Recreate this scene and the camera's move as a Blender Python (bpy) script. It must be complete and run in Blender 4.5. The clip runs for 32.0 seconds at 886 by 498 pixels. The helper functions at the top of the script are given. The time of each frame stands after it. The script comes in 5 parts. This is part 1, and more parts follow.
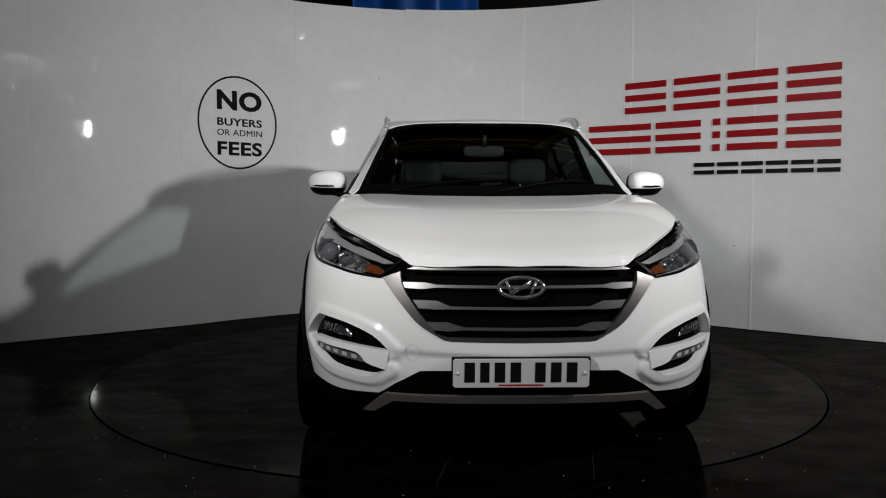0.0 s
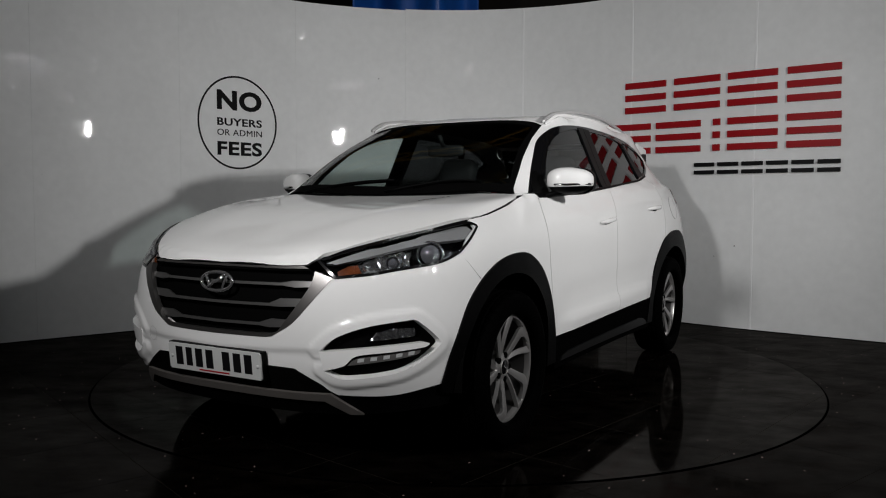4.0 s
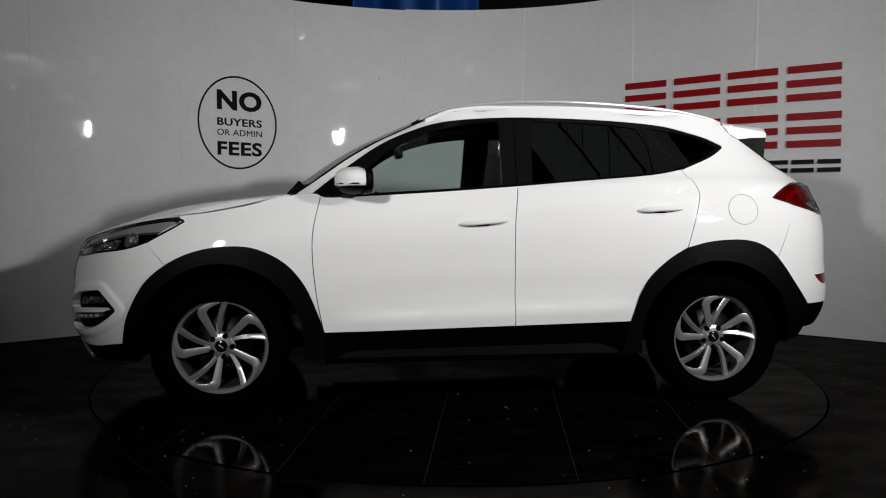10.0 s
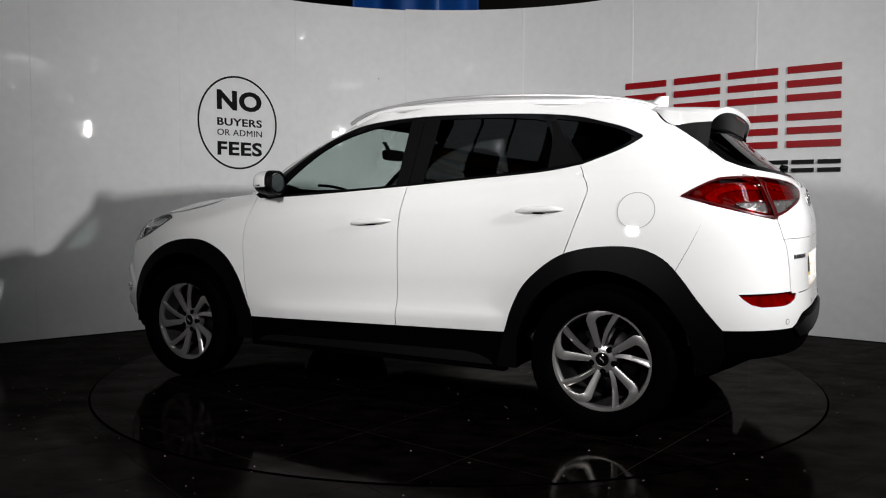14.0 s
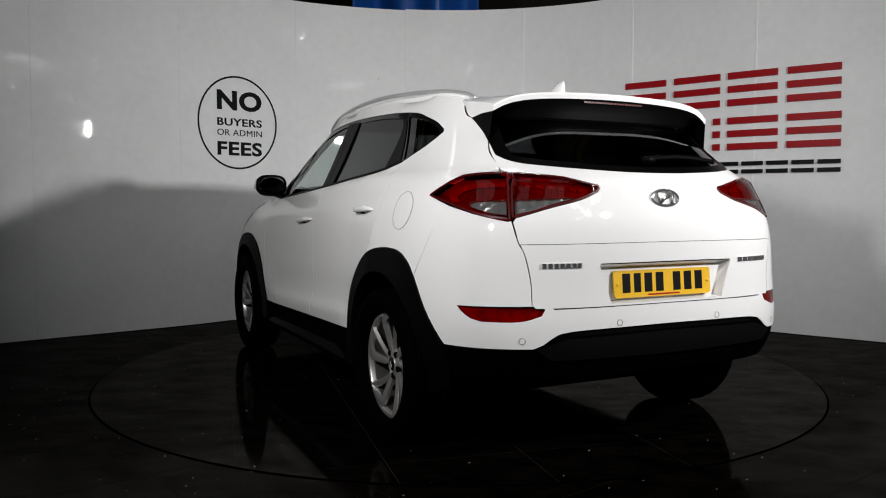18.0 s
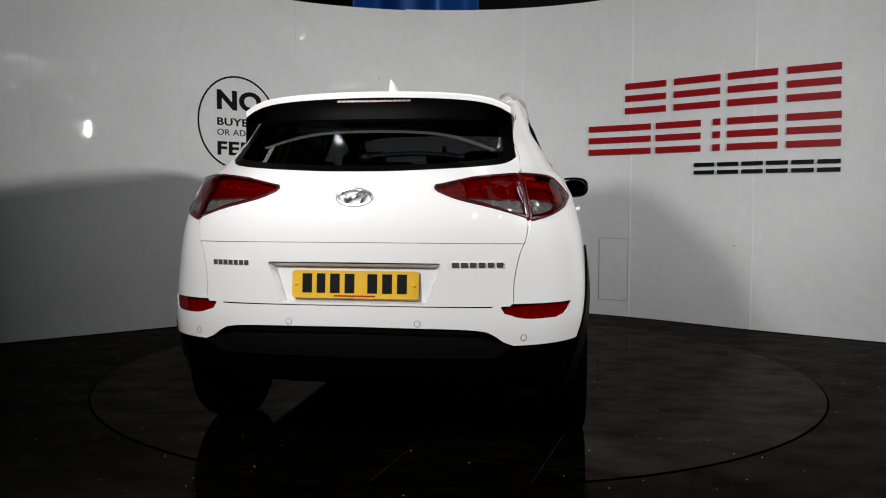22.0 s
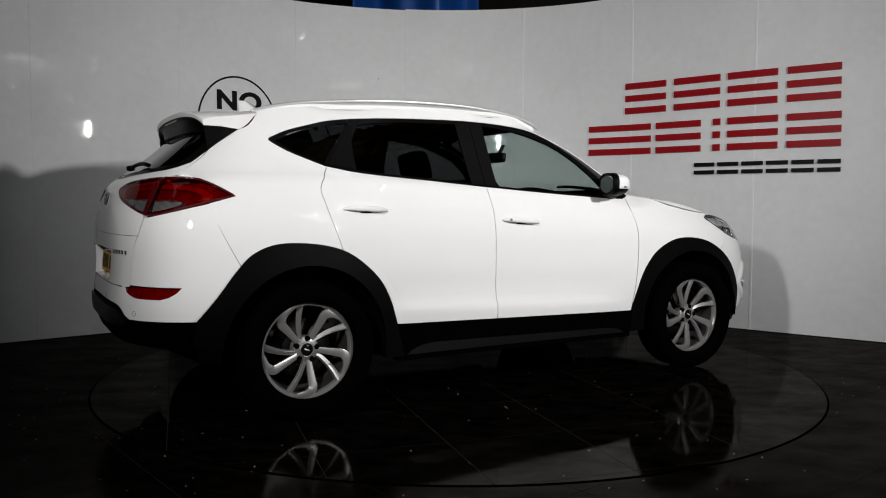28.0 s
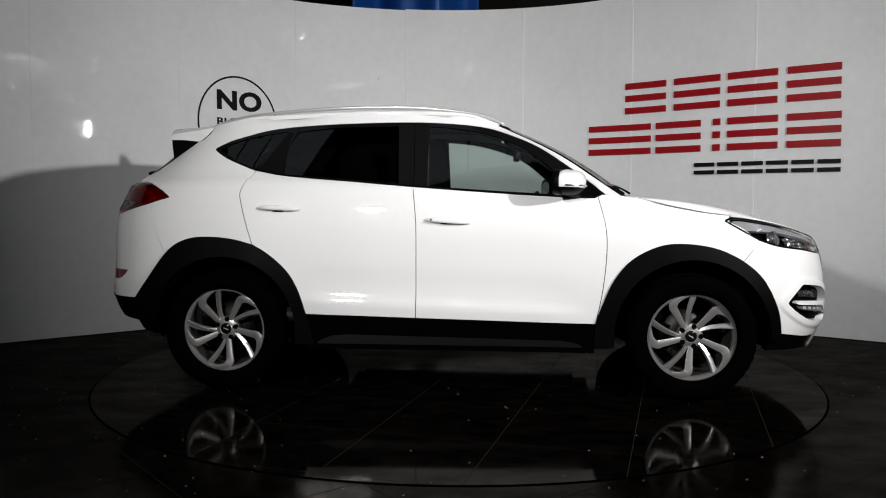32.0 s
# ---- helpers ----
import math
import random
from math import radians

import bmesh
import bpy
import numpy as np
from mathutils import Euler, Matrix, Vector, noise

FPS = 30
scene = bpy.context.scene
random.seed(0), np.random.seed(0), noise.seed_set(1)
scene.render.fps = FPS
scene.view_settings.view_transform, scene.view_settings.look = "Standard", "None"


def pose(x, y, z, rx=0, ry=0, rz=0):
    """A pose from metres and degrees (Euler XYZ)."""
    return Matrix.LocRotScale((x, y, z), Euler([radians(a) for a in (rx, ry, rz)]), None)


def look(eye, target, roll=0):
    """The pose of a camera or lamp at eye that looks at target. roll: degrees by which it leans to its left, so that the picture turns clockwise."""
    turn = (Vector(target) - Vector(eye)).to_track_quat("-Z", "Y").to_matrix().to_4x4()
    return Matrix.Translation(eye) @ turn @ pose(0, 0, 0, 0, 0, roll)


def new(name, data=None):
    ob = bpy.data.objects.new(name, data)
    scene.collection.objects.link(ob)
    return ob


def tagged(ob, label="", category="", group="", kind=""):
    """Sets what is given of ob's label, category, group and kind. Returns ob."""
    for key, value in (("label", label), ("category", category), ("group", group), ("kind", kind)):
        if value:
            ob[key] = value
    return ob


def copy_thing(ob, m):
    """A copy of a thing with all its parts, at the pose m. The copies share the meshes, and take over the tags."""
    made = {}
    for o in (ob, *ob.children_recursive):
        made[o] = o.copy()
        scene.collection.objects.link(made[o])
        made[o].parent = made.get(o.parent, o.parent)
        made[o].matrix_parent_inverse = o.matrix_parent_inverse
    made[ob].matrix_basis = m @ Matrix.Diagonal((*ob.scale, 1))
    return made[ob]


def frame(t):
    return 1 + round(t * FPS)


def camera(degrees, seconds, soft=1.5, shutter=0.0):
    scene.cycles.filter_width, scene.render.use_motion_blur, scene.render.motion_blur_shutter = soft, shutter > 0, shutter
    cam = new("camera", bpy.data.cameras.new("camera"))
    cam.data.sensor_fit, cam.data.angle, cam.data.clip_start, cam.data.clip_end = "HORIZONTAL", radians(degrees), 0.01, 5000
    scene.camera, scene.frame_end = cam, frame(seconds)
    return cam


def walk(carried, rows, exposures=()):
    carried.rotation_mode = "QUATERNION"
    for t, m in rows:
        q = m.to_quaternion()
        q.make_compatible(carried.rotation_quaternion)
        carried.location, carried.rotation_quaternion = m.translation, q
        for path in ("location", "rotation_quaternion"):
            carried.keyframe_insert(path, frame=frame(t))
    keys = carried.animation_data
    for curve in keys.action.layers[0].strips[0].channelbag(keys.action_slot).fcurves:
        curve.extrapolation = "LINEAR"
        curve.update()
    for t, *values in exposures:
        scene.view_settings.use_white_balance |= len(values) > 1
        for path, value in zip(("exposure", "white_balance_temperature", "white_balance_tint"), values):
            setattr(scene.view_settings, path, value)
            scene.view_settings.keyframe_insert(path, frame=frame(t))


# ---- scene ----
cam = camera(58.02, 32.0, soft=1.1)
CAM = pose(0, -5.272, 1.093, 86.683, -0.097, 0.968)
walk(cam, [(0, CAM), (32.0, CAM)], exposures=[(0, -0.45), (1, -0.55), (3, -0.68), (6, -0.5), (7, -0.62), (8, -0.7), (9, -0.78), (10.5, -0.6), (12, -0.27), (14, -0.08), (17, 0.15), (18, -0.2), (19, -0.48), (20, -0.52), (21, -0.46), (22, -0.25), (23, -0.24), (25, -0.22), (28, -0.34), (30, -0.34), (32, -0.1)])

# ---- light ----
world = bpy.data.worlds.new("world")
scene.world = world
world.use_nodes = True
world.node_tree.nodes["Background"].inputs[0].default_value = (0.5, 0.55, 0.62, 1)
world.node_tree.nodes["Background"].inputs[1].default_value = 0.004
scene.view_settings.exposure = 0.0


def area(name, eye, target, sx, sy, watts, colour=(1, 0.97, 0.93)):
    lamp = bpy.data.lights.new(name, "AREA")
    lamp.shape, lamp.size, lamp.size_y, lamp.energy, lamp.color = "RECTANGLE", sx, sy, watts, colour
    ob = new(name, lamp)
    ob.matrix_world = look(eye, target)
    return ob


FLOODS = [(3.2, -3.4, 2.32, 0.105, 71, (-0.6, 1.8, 1.45), 104), (-1.5, -4.4, 2.3, 0.20, 30, (0.5, 0.6, 0.95), 84)]
for fx, fy, fz, size, watts, aim, beam in FLOODS:
    ob = area("flood_light", (fx, fy, fz), aim, size, size * 1.7, watts, (1, 0.985, 0.985))
    ob.data.spread = radians(beam)
TUBES = [(0.3, -0.15, 4.9, 0, 3.5), (-2.5, 0.5, 4.4, 40, 1.5), (4.7, -2.0, 4.3, 60, 3.5), (3.0, -3.1, 3.3, 137, 3), (3.57, -4.5, 3.5, -28, 3), (4.2, -5.6, 3.3, 50, 3), (3.5, -4.1, 2.95, -33, 2.5), (-0.7, -7.0, 4.0, 90, 3), (1.0, -7.0, 4.0, 90, 3), (2.7, -6.8, 4.0, 100, 3)]
for tx, ty, tz, ta, watts in TUBES:
    for off in (-0.09, 0.09):
        ob = area("tube", (tx - off * math.sin(radians(ta)), ty + off * math.cos(radians(ta)), tz), (tx, ty, 0), 1.5, 0.022, watts, (0.97, 0.985, 1.0))
        ob.matrix_world = pose(tx - off * math.sin(radians(ta)), ty + off * math.cos(radians(ta)), tz, 0, 0, ta)


# ---- materials ----
def mat(name, colour, rough=0.5, metal=0.0, coat=0.0, spec=0.5, noise_amt=0.0, noise_scale=8.0, bump=0.0, bump_scale=60.0, trans=0.0, emit=0.0, ior=1.45, rough_var=0.0, ripple=0.0, ripple_scale=4.0):
    m = bpy.data.materials.new(name)
    m.use_nodes = True
    nt = m.node_tree
    b = nt.nodes["Principled BSDF"]
    b.inputs["Base Color"].default_value = (*colour, 1)
    b.inputs["Roughness"].default_value = rough
    b.inputs["Metallic"].default_value = metal
    b.inputs["Coat Weight"].default_value = coat
    b.inputs["Coat Roughness"].default_value = 0.03
    b.inputs["Specular IOR Level"].default_value = spec
    b.inputs["Transmission Weight"].default_value = trans
    b.inputs["IOR"].default_value = ior
    if emit:
        b.inputs["Emission Color"].default_value = (*colour, 1)
        b.inputs["Emission Strength"].default_value = emit
    if noise_amt or bump or rough_var:
        tc = nt.nodes.new("ShaderNodeTexCoord")
    if noise_amt or rough_var:
        n1 = nt.nodes.new("ShaderNodeTexNoise")
        n1.inputs["Scale"].default_value, n1.inputs["Detail"].default_value = noise_scale, 6
        nt.links.new(tc.outputs["Object"], n1.inputs["Vector"])
        n2 = nt.nodes.new("ShaderNodeTexNoise")
        n2.inputs["Scale"].default_value, n2.inputs["Detail"].default_value = noise_scale * 9, 3
        nt.links.new(tc.outputs["Object"], n2.inputs["Vector"])
        av = nt.nodes.new("ShaderNodeMath")
        av.operation = "MULTIPLY_ADD"
        av.inputs[1].default_value = 0.4
        nt.links.new(n2.outputs["Fac"], av.inputs[0])
        sc = nt.nodes.new("ShaderNodeMath")
        sc.operation = "MULTIPLY"
        sc.inputs[1].default_value = 0.6
        nt.links.new(n1.outputs["Fac"], sc.inputs[0])
        nt.links.new(sc.outputs[0], av.inputs[2])
        if noise_amt:
            mr = nt.nodes.new("ShaderNodeMapRange")
            mr.inputs[1].default_value, mr.inputs[2].default_value = 0.3, 0.7
            mr.inputs[3].default_value, mr.inputs[4].default_value = 1 - noise_amt, 1 + noise_amt
            nt.links.new(av.outputs[0], mr.inputs[0])
            mx = nt.nodes.new("ShaderNodeVectorMath")
            mx.operation = "SCALE"
            mx.inputs[0].default_value = colour
            nt.links.new(mr.outputs[0], mx.inputs["Scale"])
            nt.links.new(mx.outputs[0], b.inputs["Base Color"])
        if rough_var:
            rr = nt.nodes.new("ShaderNodeMapRange")
            rr.inputs[1].default_value, rr.inputs[2].default_value = 0.3, 0.7
            rr.inputs[3].default_value, rr.inputs[4].default_value = max(0.01, rough - rough_var), rough + rough_var
            nt.links.new(av.outputs[0], rr.inputs[0])
            nt.links.new(rr.outputs[0], b.inputs["Roughness"])
    if bump:
        nb = nt.nodes.new("ShaderNodeTexNoise")
        nb.inputs["Scale"].default_value, nb.inputs["Detail"].default_value = bump_scale, 4
        nt.links.new(tc.outputs["Object"], nb.inputs["Vector"])
        bp = nt.nodes.new("ShaderNodeBump")
        bp.inputs["Strength"].default_value, bp.inputs["Distance"].default_value = 1.0, bump
        nt.links.new(nb.outputs["Fac"], bp.inputs["Height"])
        nt.links.new(bp.outputs[0], b.inputs["Normal"])
        if ripple:
            nr = nt.nodes.new("ShaderNodeTexNoise")
            nr.inputs["Scale"].default_value, nr.inputs["Detail"].default_value = ripple_scale, 1
            nt.links.new(tc.outputs["Object"], nr.inputs["Vector"])
            br = nt.nodes.new("ShaderNodeBump")
            br.inputs["Strength"].default_value, br.inputs["Distance"].default_value = 1.0, ripple
            nt.links.new(nr.outputs["Fac"], br.inputs["Height"])
            nt.links.new(bp.outputs[0], br.inputs["Normal"])
            nt.links.new(br.outputs[0], b.inputs["Coat Normal"])
    return m


PAINT = mat("white_paint", (0.77, 0.77, 0.762), 0.5, coat=1.0, spec=0.1, noise_amt=0.012, noise_scale=3)
TRIM = mat("black_trim", (0.0012, 0.0012, 0.0013), 0.48, spec=0.06, bump=0.00015, bump_scale=900, noise_amt=0.15)
RUBBER = mat("tyre_rubber", (0.0005, 0.0005, 0.0005), 0.75, spec=0.012, noise_amt=0.2, bump=0.0002, bump_scale=500)
ALLOY = mat("alloy", (0.47, 0.461, 0.452), 0.33, metal=0.78, noise_amt=0.05)
WALLM = mat("wall_gloss_white", (0.78, 0.792, 0.788), 0.55, coat=0.5, noise_amt=0.06, noise_scale=1.6, bump=0.006, bump_scale=1.1, ripple=0.0012, ripple_scale=5.5)


def floor_mat(name, colour, polish, rough):
    """Dark stone tile: a mottled dull body under a worn polish that shines at low angles."""
    m = bpy.data.materials.new(name)
    m.use_nodes = True
    nt = m.node_tree
    b = nt.nodes["Principled BSDF"]
    b.inputs["Roughness"].default_value, b.inputs["Specular IOR Level"].default_value = 0.9, 0.0
    out = nt.nodes["Material Output"]
    geo = nt.nodes.new("ShaderNodeNewGeometry")
    stretch = nt.nodes.new("ShaderNodeMapping")
    stretch.inputs["Scale"].default_value, stretch.inputs["Rotation"].default_value = (1.0, 1.7, 1.0), (0, 0, 0.6)
    nt.links.new(geo.outputs["Position"], stretch.inputs["Vector"])

    def cloud(scale, low, high, coords):
        n = nt.nodes.new("ShaderNodeTexNoise")
        n.inputs["Scale"].default_value, n.inputs["Detail"].default_value = scale, 7
        n.inputs["Roughness"].default_value = 0.65
        nt.links.new(coords, n.inputs["Vector"])
        r = nt.nodes.new("ShaderNodeMapRange")
        r.inputs[1].default_value, r.inputs[2].default_value, r.inputs[3].default_value, r.inputs[4].default_value = 0.35, 0.65, low, high
        nt.links.new(n.outputs["Fac"], r.inputs[0])
        return r.outputs[0]

    tone = nt.nodes.new("ShaderNodeVectorMath")
    tone.operation = "SCALE"
    tone.inputs[0].default_value = colour
    nt.links.new(cloud(5.5, 0.05, 2.3, stretch.outputs[0]), tone.inputs["Scale"])
    nt.links.new(tone.outputs[0], b.inputs["Base Color"])
    gl = nt.nodes.new("ShaderNodeBsdfGlossy")
    nt.links.new(cloud(2.2, rough * 0.5, rough * 1.8, geo.outputs["Position"]), gl.inputs["Roughness"])
    gl.inputs["Color"].default_value = (1.0, 0.95, 0.90, 1)
    fr = nt.nodes.new("ShaderNodeFresnel")
    fr.inputs["IOR"].default_value = 1.45
    worn = nt.nodes.new("ShaderNodeMath")
    worn.operation = "MULTIPLY"
    nt.links.new(fr.outputs[0], worn.inputs[0])
    nt.links.new(cloud(3.0, polish * 0.62, polish * 1.38, stretch.outputs[0]), worn.inputs[1])
    mx = nt.nodes.new("ShaderNodeMixShader")
    nt.links.new(worn.outputs[0], mx.inputs[0])
    nt.links.new(b.outputs[0], mx.inputs[1])
    nt.links.new(gl.outputs[0], mx.inputs[2])
    nt.links.new(mx.outputs[0], out.inputs[0])
    return m


FLOORM = floor_mat("black_floor", (0.0016, 0.0012, 0.0009), 0.105, 0.13)
TABLEM = floor_mat("turntable_floor", (0.0014, 0.0011, 0.0009), 0.165, 0.06)


def add_specks(m, scale, keep, colour, reach=0.07):
    """Scattered pale grit on a dark surface."""
    nt = m.node_tree
    b = nt.nodes["Principled BSDF"]
    tc = nt.nodes.new("ShaderNodeNewGeometry")
    vo = nt.nodes.new("ShaderNodeTexVoronoi")
    vo.inputs["Scale"].default_value = scale
    nt.links.new(tc.outputs["Position"], vo.inputs["Vector"])
    near = nt.nodes.new("ShaderNodeMath")
    near.operation = "LESS_THAN"
    near.inputs[1].default_value = reach
    nt.links.new(vo.outputs["Distance"], near.inputs[0])
    sep = nt.nodes.new("ShaderNodeSeparateColor")
    nt.links.new(vo.outputs["Color"], sep.inputs[0])
    few = nt.nodes.new("ShaderNodeMath")
    few.operation = "LESS_THAN"
    few.inputs[1].default_value = keep
    nt.links.new(sep.outputs[0], few.inputs[0])
    both_m = nt.nodes.new("ShaderNodeMath")
    both_m.operation = "MULTIPLY"
    nt.links.new(near.outputs[0], both_m.inputs[0])
    nt.links.new(few.outputs[0], both_m.inputs[1])
    mix = nt.nodes.new("ShaderNodeMix")
    mix.data_type = "RGBA"
    src = b.inputs["Base Color"].links[0].from_socket
    nt.links.new(both_m.outputs[0], mix.inputs["Factor"])
    nt.links.new(src, mix.inputs["A"])
    mix.inputs["B"].default_value = (*colour, 1)
    nt.links.new(mix.outputs["Result"], b.inputs["Base Color"])


add_specks(FLOORM, 19.0, 0.3, (0.6, 0.44, 0.42))
add_specks(TABLEM, 19.0, 0.22, (0.6, 0.44, 0.42))
add_specks(WALLM, 14.0, 0.012, (0.10, 0.095, 0.09), 0.085)


def glass_mat(name, tint, rough=0.01, ior=1.5):
    """A thin pane: tinted, with a mirror-like reflection by its index."""
    m = bpy.data.materials.new(name)
    m.use_nodes = True
    nt = m.node_tree
    nt.nodes.remove(nt.nodes["Principled BSDF"])
    out = nt.nodes["Material Output"]
    tr = nt.nodes.new("ShaderNodeBsdfTransparent")
    tr.inputs[0].default_value = (*tint, 1)
    gl = nt.nodes.new("ShaderNodeBsdfGlossy")
    gl.inputs["Roughness"].default_value = rough
    lw = nt.nodes.new("ShaderNodeLayerWeight")
    lw.inputs["Blend"].default_value = 0.5
    pw = nt.nodes.new("ShaderNodeMath")
    pw.operation = "POWER"
    pw.inputs[1].default_value = 5.0
    nt.links.new(lw.outputs["Facing"], pw.inputs[0])
    f0 = ((ior - 1) / (ior + 1)) ** 2
    fr = nt.nodes.new("ShaderNodeMath")
    fr.operation = "MULTIPLY_ADD"
    fr.inputs[1].default_value, fr.inputs[2].default_value = 1 - f0, f0 * 1.6
    nt.links.new(pw.outputs[0], fr.inputs[0])
    mx = nt.nodes.new("ShaderNodeMixShader")
    nt.links.new(fr.outputs[0], mx.inputs[0])
    nt.links.new(tr.outputs[0], mx.inputs[1])
    nt.links.new(gl.outputs[0], mx.inputs[2])
    nt.links.new(mx.outputs[0], out.inputs[0])
    return m


WALL_BACK = mat("wall_backing", (0.35, 0.35, 0.35), 0.7, noise_amt=0.05)
STRIP = mat("joint_strip", (0.83, 0.84, 0.84), 0.3, noise_amt=0.03)
GREYLINE = mat("grey_edge", (0.30, 0.30, 0.30), 0.5, noise_amt=0.05)
SIGN_BLACK = mat("sign_black", (0.006, 0.006, 0.0065), 0.45, spec=0.12, noise_amt=0.1)
SIGN_RED = mat("sign_red", (0.30, 0.006, 0.010), 0.4, spec=0.2, noise_amt=0.05)
GLOSS_BLACK = mat("gloss_black", (0.004, 0.004, 0.0045), 0.12, spec=0.3, coat=0.25, noise_amt=0.1)
BLACK = mat("matt_black", (0.002, 0.002, 0.002), 0.7, spec=0.02, noise_amt=0.1)
PILLAR = mat("satin_pillar", (0.004, 0.004, 0.004), 0.4, spec=0.08, noise_amt=0.08)
SATIN = mat("satin_silver", (0.60, 0.60, 0.60), 0.30, metal=0.55, noise_amt=0.04)
SATIN_DARK = mat("satin_dark", (0.16, 0.154, 0.150), 0.36, metal=0.85, noise_amt=0.04)
CHROME = mat("chrome", (0.80, 0.80, 0.81), 0.06, metal=1.0, noise_amt=0.02)
EMBLEM = mat("emblem_chrome", (0.72, 0.72, 0.73), 0.08, metal=0.92, noise_amt=0.02)
CHROME_SATIN = mat("chrome_satin", (0.62, 0.62, 0.63), 0.2, metal=0.45, noise_amt=0.03)
AMBER = mat("amber", (0.13, 0.034, 0.011), 0.15, coat=0.8, noise_amt=0.5, noise_scale=40)
CHROME_LAMP = mat("lamp_reflector", (0.75, 0.75, 0.76), 0.10, metal=0.95, noise_amt=0.12, noise_scale=60)
BAND = mat("lamp_band", (0.42, 0.42, 0.42), 0.2, metal=0.4, coat=0.5, noise_amt=0.03)
BAR = mat("grille_satin", (0.27, 0.266, 0.262), 0.34, metal=0.85, noise_amt=0.05)
DRL_W = mat("drl_white", (0.62, 0.62, 0.61), 0.25, coat=0.6, noise_amt=0.05)
STEP = mat("step_satin", (0.0018, 0.0018, 0.0019), 0.4, noise_amt=0.1)
CELL = mat("clear_cell", (0.26, 0.25, 0.24), 0.15, metal=0.6, noise_amt=0.3, noise_scale=50)
MIRROR = mat("mirror_glass", (0.16, 0.165, 0.17), 0.03, metal=1.0, noise_amt=0.02)
LENS = mat("projector_glass", (0.10, 0.10, 0.11), 0.03, coat=1.0, spec=0.8, noise_amt=0.03)
GLASS = glass_mat("clear_glass", (0.72, 0.79, 0.77))
GLASS_DARK = glass_mat("privacy_glass", (0.042, 0.044, 0.046))
LAMP_CLEAR = glass_mat("lamp_lens", (0.86, 0.87, 0.88), ior=1.32)
SKID = mat("skid_silver", (0.26, 0.24, 0.225), 0.38, metal=0.65, noise_amt=0.05)
LAMP_GREY = mat("grey_lens", (0.15, 0.14, 0.135), 0.12, coat=0.8, noise_amt=0.25, noise_scale=25)
RED_LENS = glass_mat("red_lens", (0.58, 0.014, 0.018))
RED_BACK = mat("red_backing", (0.20, 0.016, 0.016), 0.3, noise_amt=0.8, noise_scale=12)
RED_DARK = mat("dark_red", (0.06, 0.004, 0.005), 0.25, coat=0.5, noise_amt=0.1)
RED_BRIGHT = mat("red_cell", (0.40, 0.10, 0.09), 0.2, noise_amt=0.6, noise_scale=30)
FABRIC = mat("seat_fabric", (0.007, 0.007, 0.008), 0.8, noise_amt=0.25, noise_scale=40, bump=0.001, bump_scale=700)
CABIN = mat("cabin_plastic", (0.007, 0.007, 0.0075), 0.6, noise_amt=0.15, bump=0.0005, bump_scale=800)
LINER = mat("headliner", (0.018, 0.018, 0.019), 0.85, noise_amt=0.08, noise_scale=30)
PLATE_W = mat("plate_white", (0.54, 0.55, 0.54), 0.35, noise_amt=0.03)
PLATE_Y = mat("plate_yellow", (0.72, 0.42, 0.02), 0.35, noise_amt=0.03)
GROUT = mat("grout", (0.018, 0.0145, 0.011), 0.8, spec=0.1, noise_amt=0.3, noise_scale=20)
RIM = mat("rim_gap", (0.0004, 0.0004, 0.0004), 0.9, spec=0.0, noise_amt=0.3, noise_scale=15)
DISC = mat("brake_steel", (0.03, 0.029, 0.028), 0.45, metal=1.0, noise_amt=0.15, noise_scale=30)
ROOM = mat("room_dark", (0.022, 0.018, 0.014), 0.8, noise_amt=0.3, noise_scale=1.2)
BEAM = mat("ochre_beam", (0.42, 0.24, 0.03), 0.5, noise_amt=0.15, noise_scale=4)
BLUE = mat("blue_sheet", (0.010, 0.085, 0.36), 0.35, noise_amt=0.2, noise_scale=5)
UNDER = mat("spoiler_black", (0.0016, 0.0016, 0.0017), 0.35, spec=0.06, noise_amt=0.1)
LOWER = mat("bumper_satin", (0.003, 0.003, 0.0031), 0.38, spec=0.12, noise_amt=0.1, bump=0.0001, bump_scale=900)
SKYLIGHT = mat("roof_light_sheet", (0.62, 0.70, 0.74), 0.5, emit=0.3, noise_amt=0.1)
FITTING = mat("white_fitting", (0.55, 0.55, 0.55), 0.5, noise_amt=0.05)


# ---- mesh helpers ----
def link(name, bm, material, parent=None, label="", smooth=True):
    me = bpy.data.meshes.new(name)
    bm.to_mesh(me)
    bm.free()
    me.materials.append(material)
    if smooth:
        for p in me.polygons:
            p.use_smooth = True
    ob = new(name, me)
    if parent is not None:
        ob.parent = parent
    if label:
        ob["label"] = label
    return ob


def part(name, bm, material, parent, label="", smooth=True):
    return link(name, bm, material, parent, label, smooth)


def lathe(bm, profile, seg, place):
    """Ring surface: profile of (radius, along axis), turned about the local y axis, moved by place."""
    rings = []
    for r, a in profile:
        ring = []
        for i in range(seg):
            t = 2 * math.pi * i / seg
            ring.append(bm.verts.new(place @ Vector((r * math.cos(t), a, r * math.sin(t)))))
        rings.append(ring)
    for p, q in zip(rings, rings[1:]):
        for i in range(seg):
            j = (i + 1) % seg
            bm.faces.new((p[i], p[j], q[j], q[i]))
    return rings




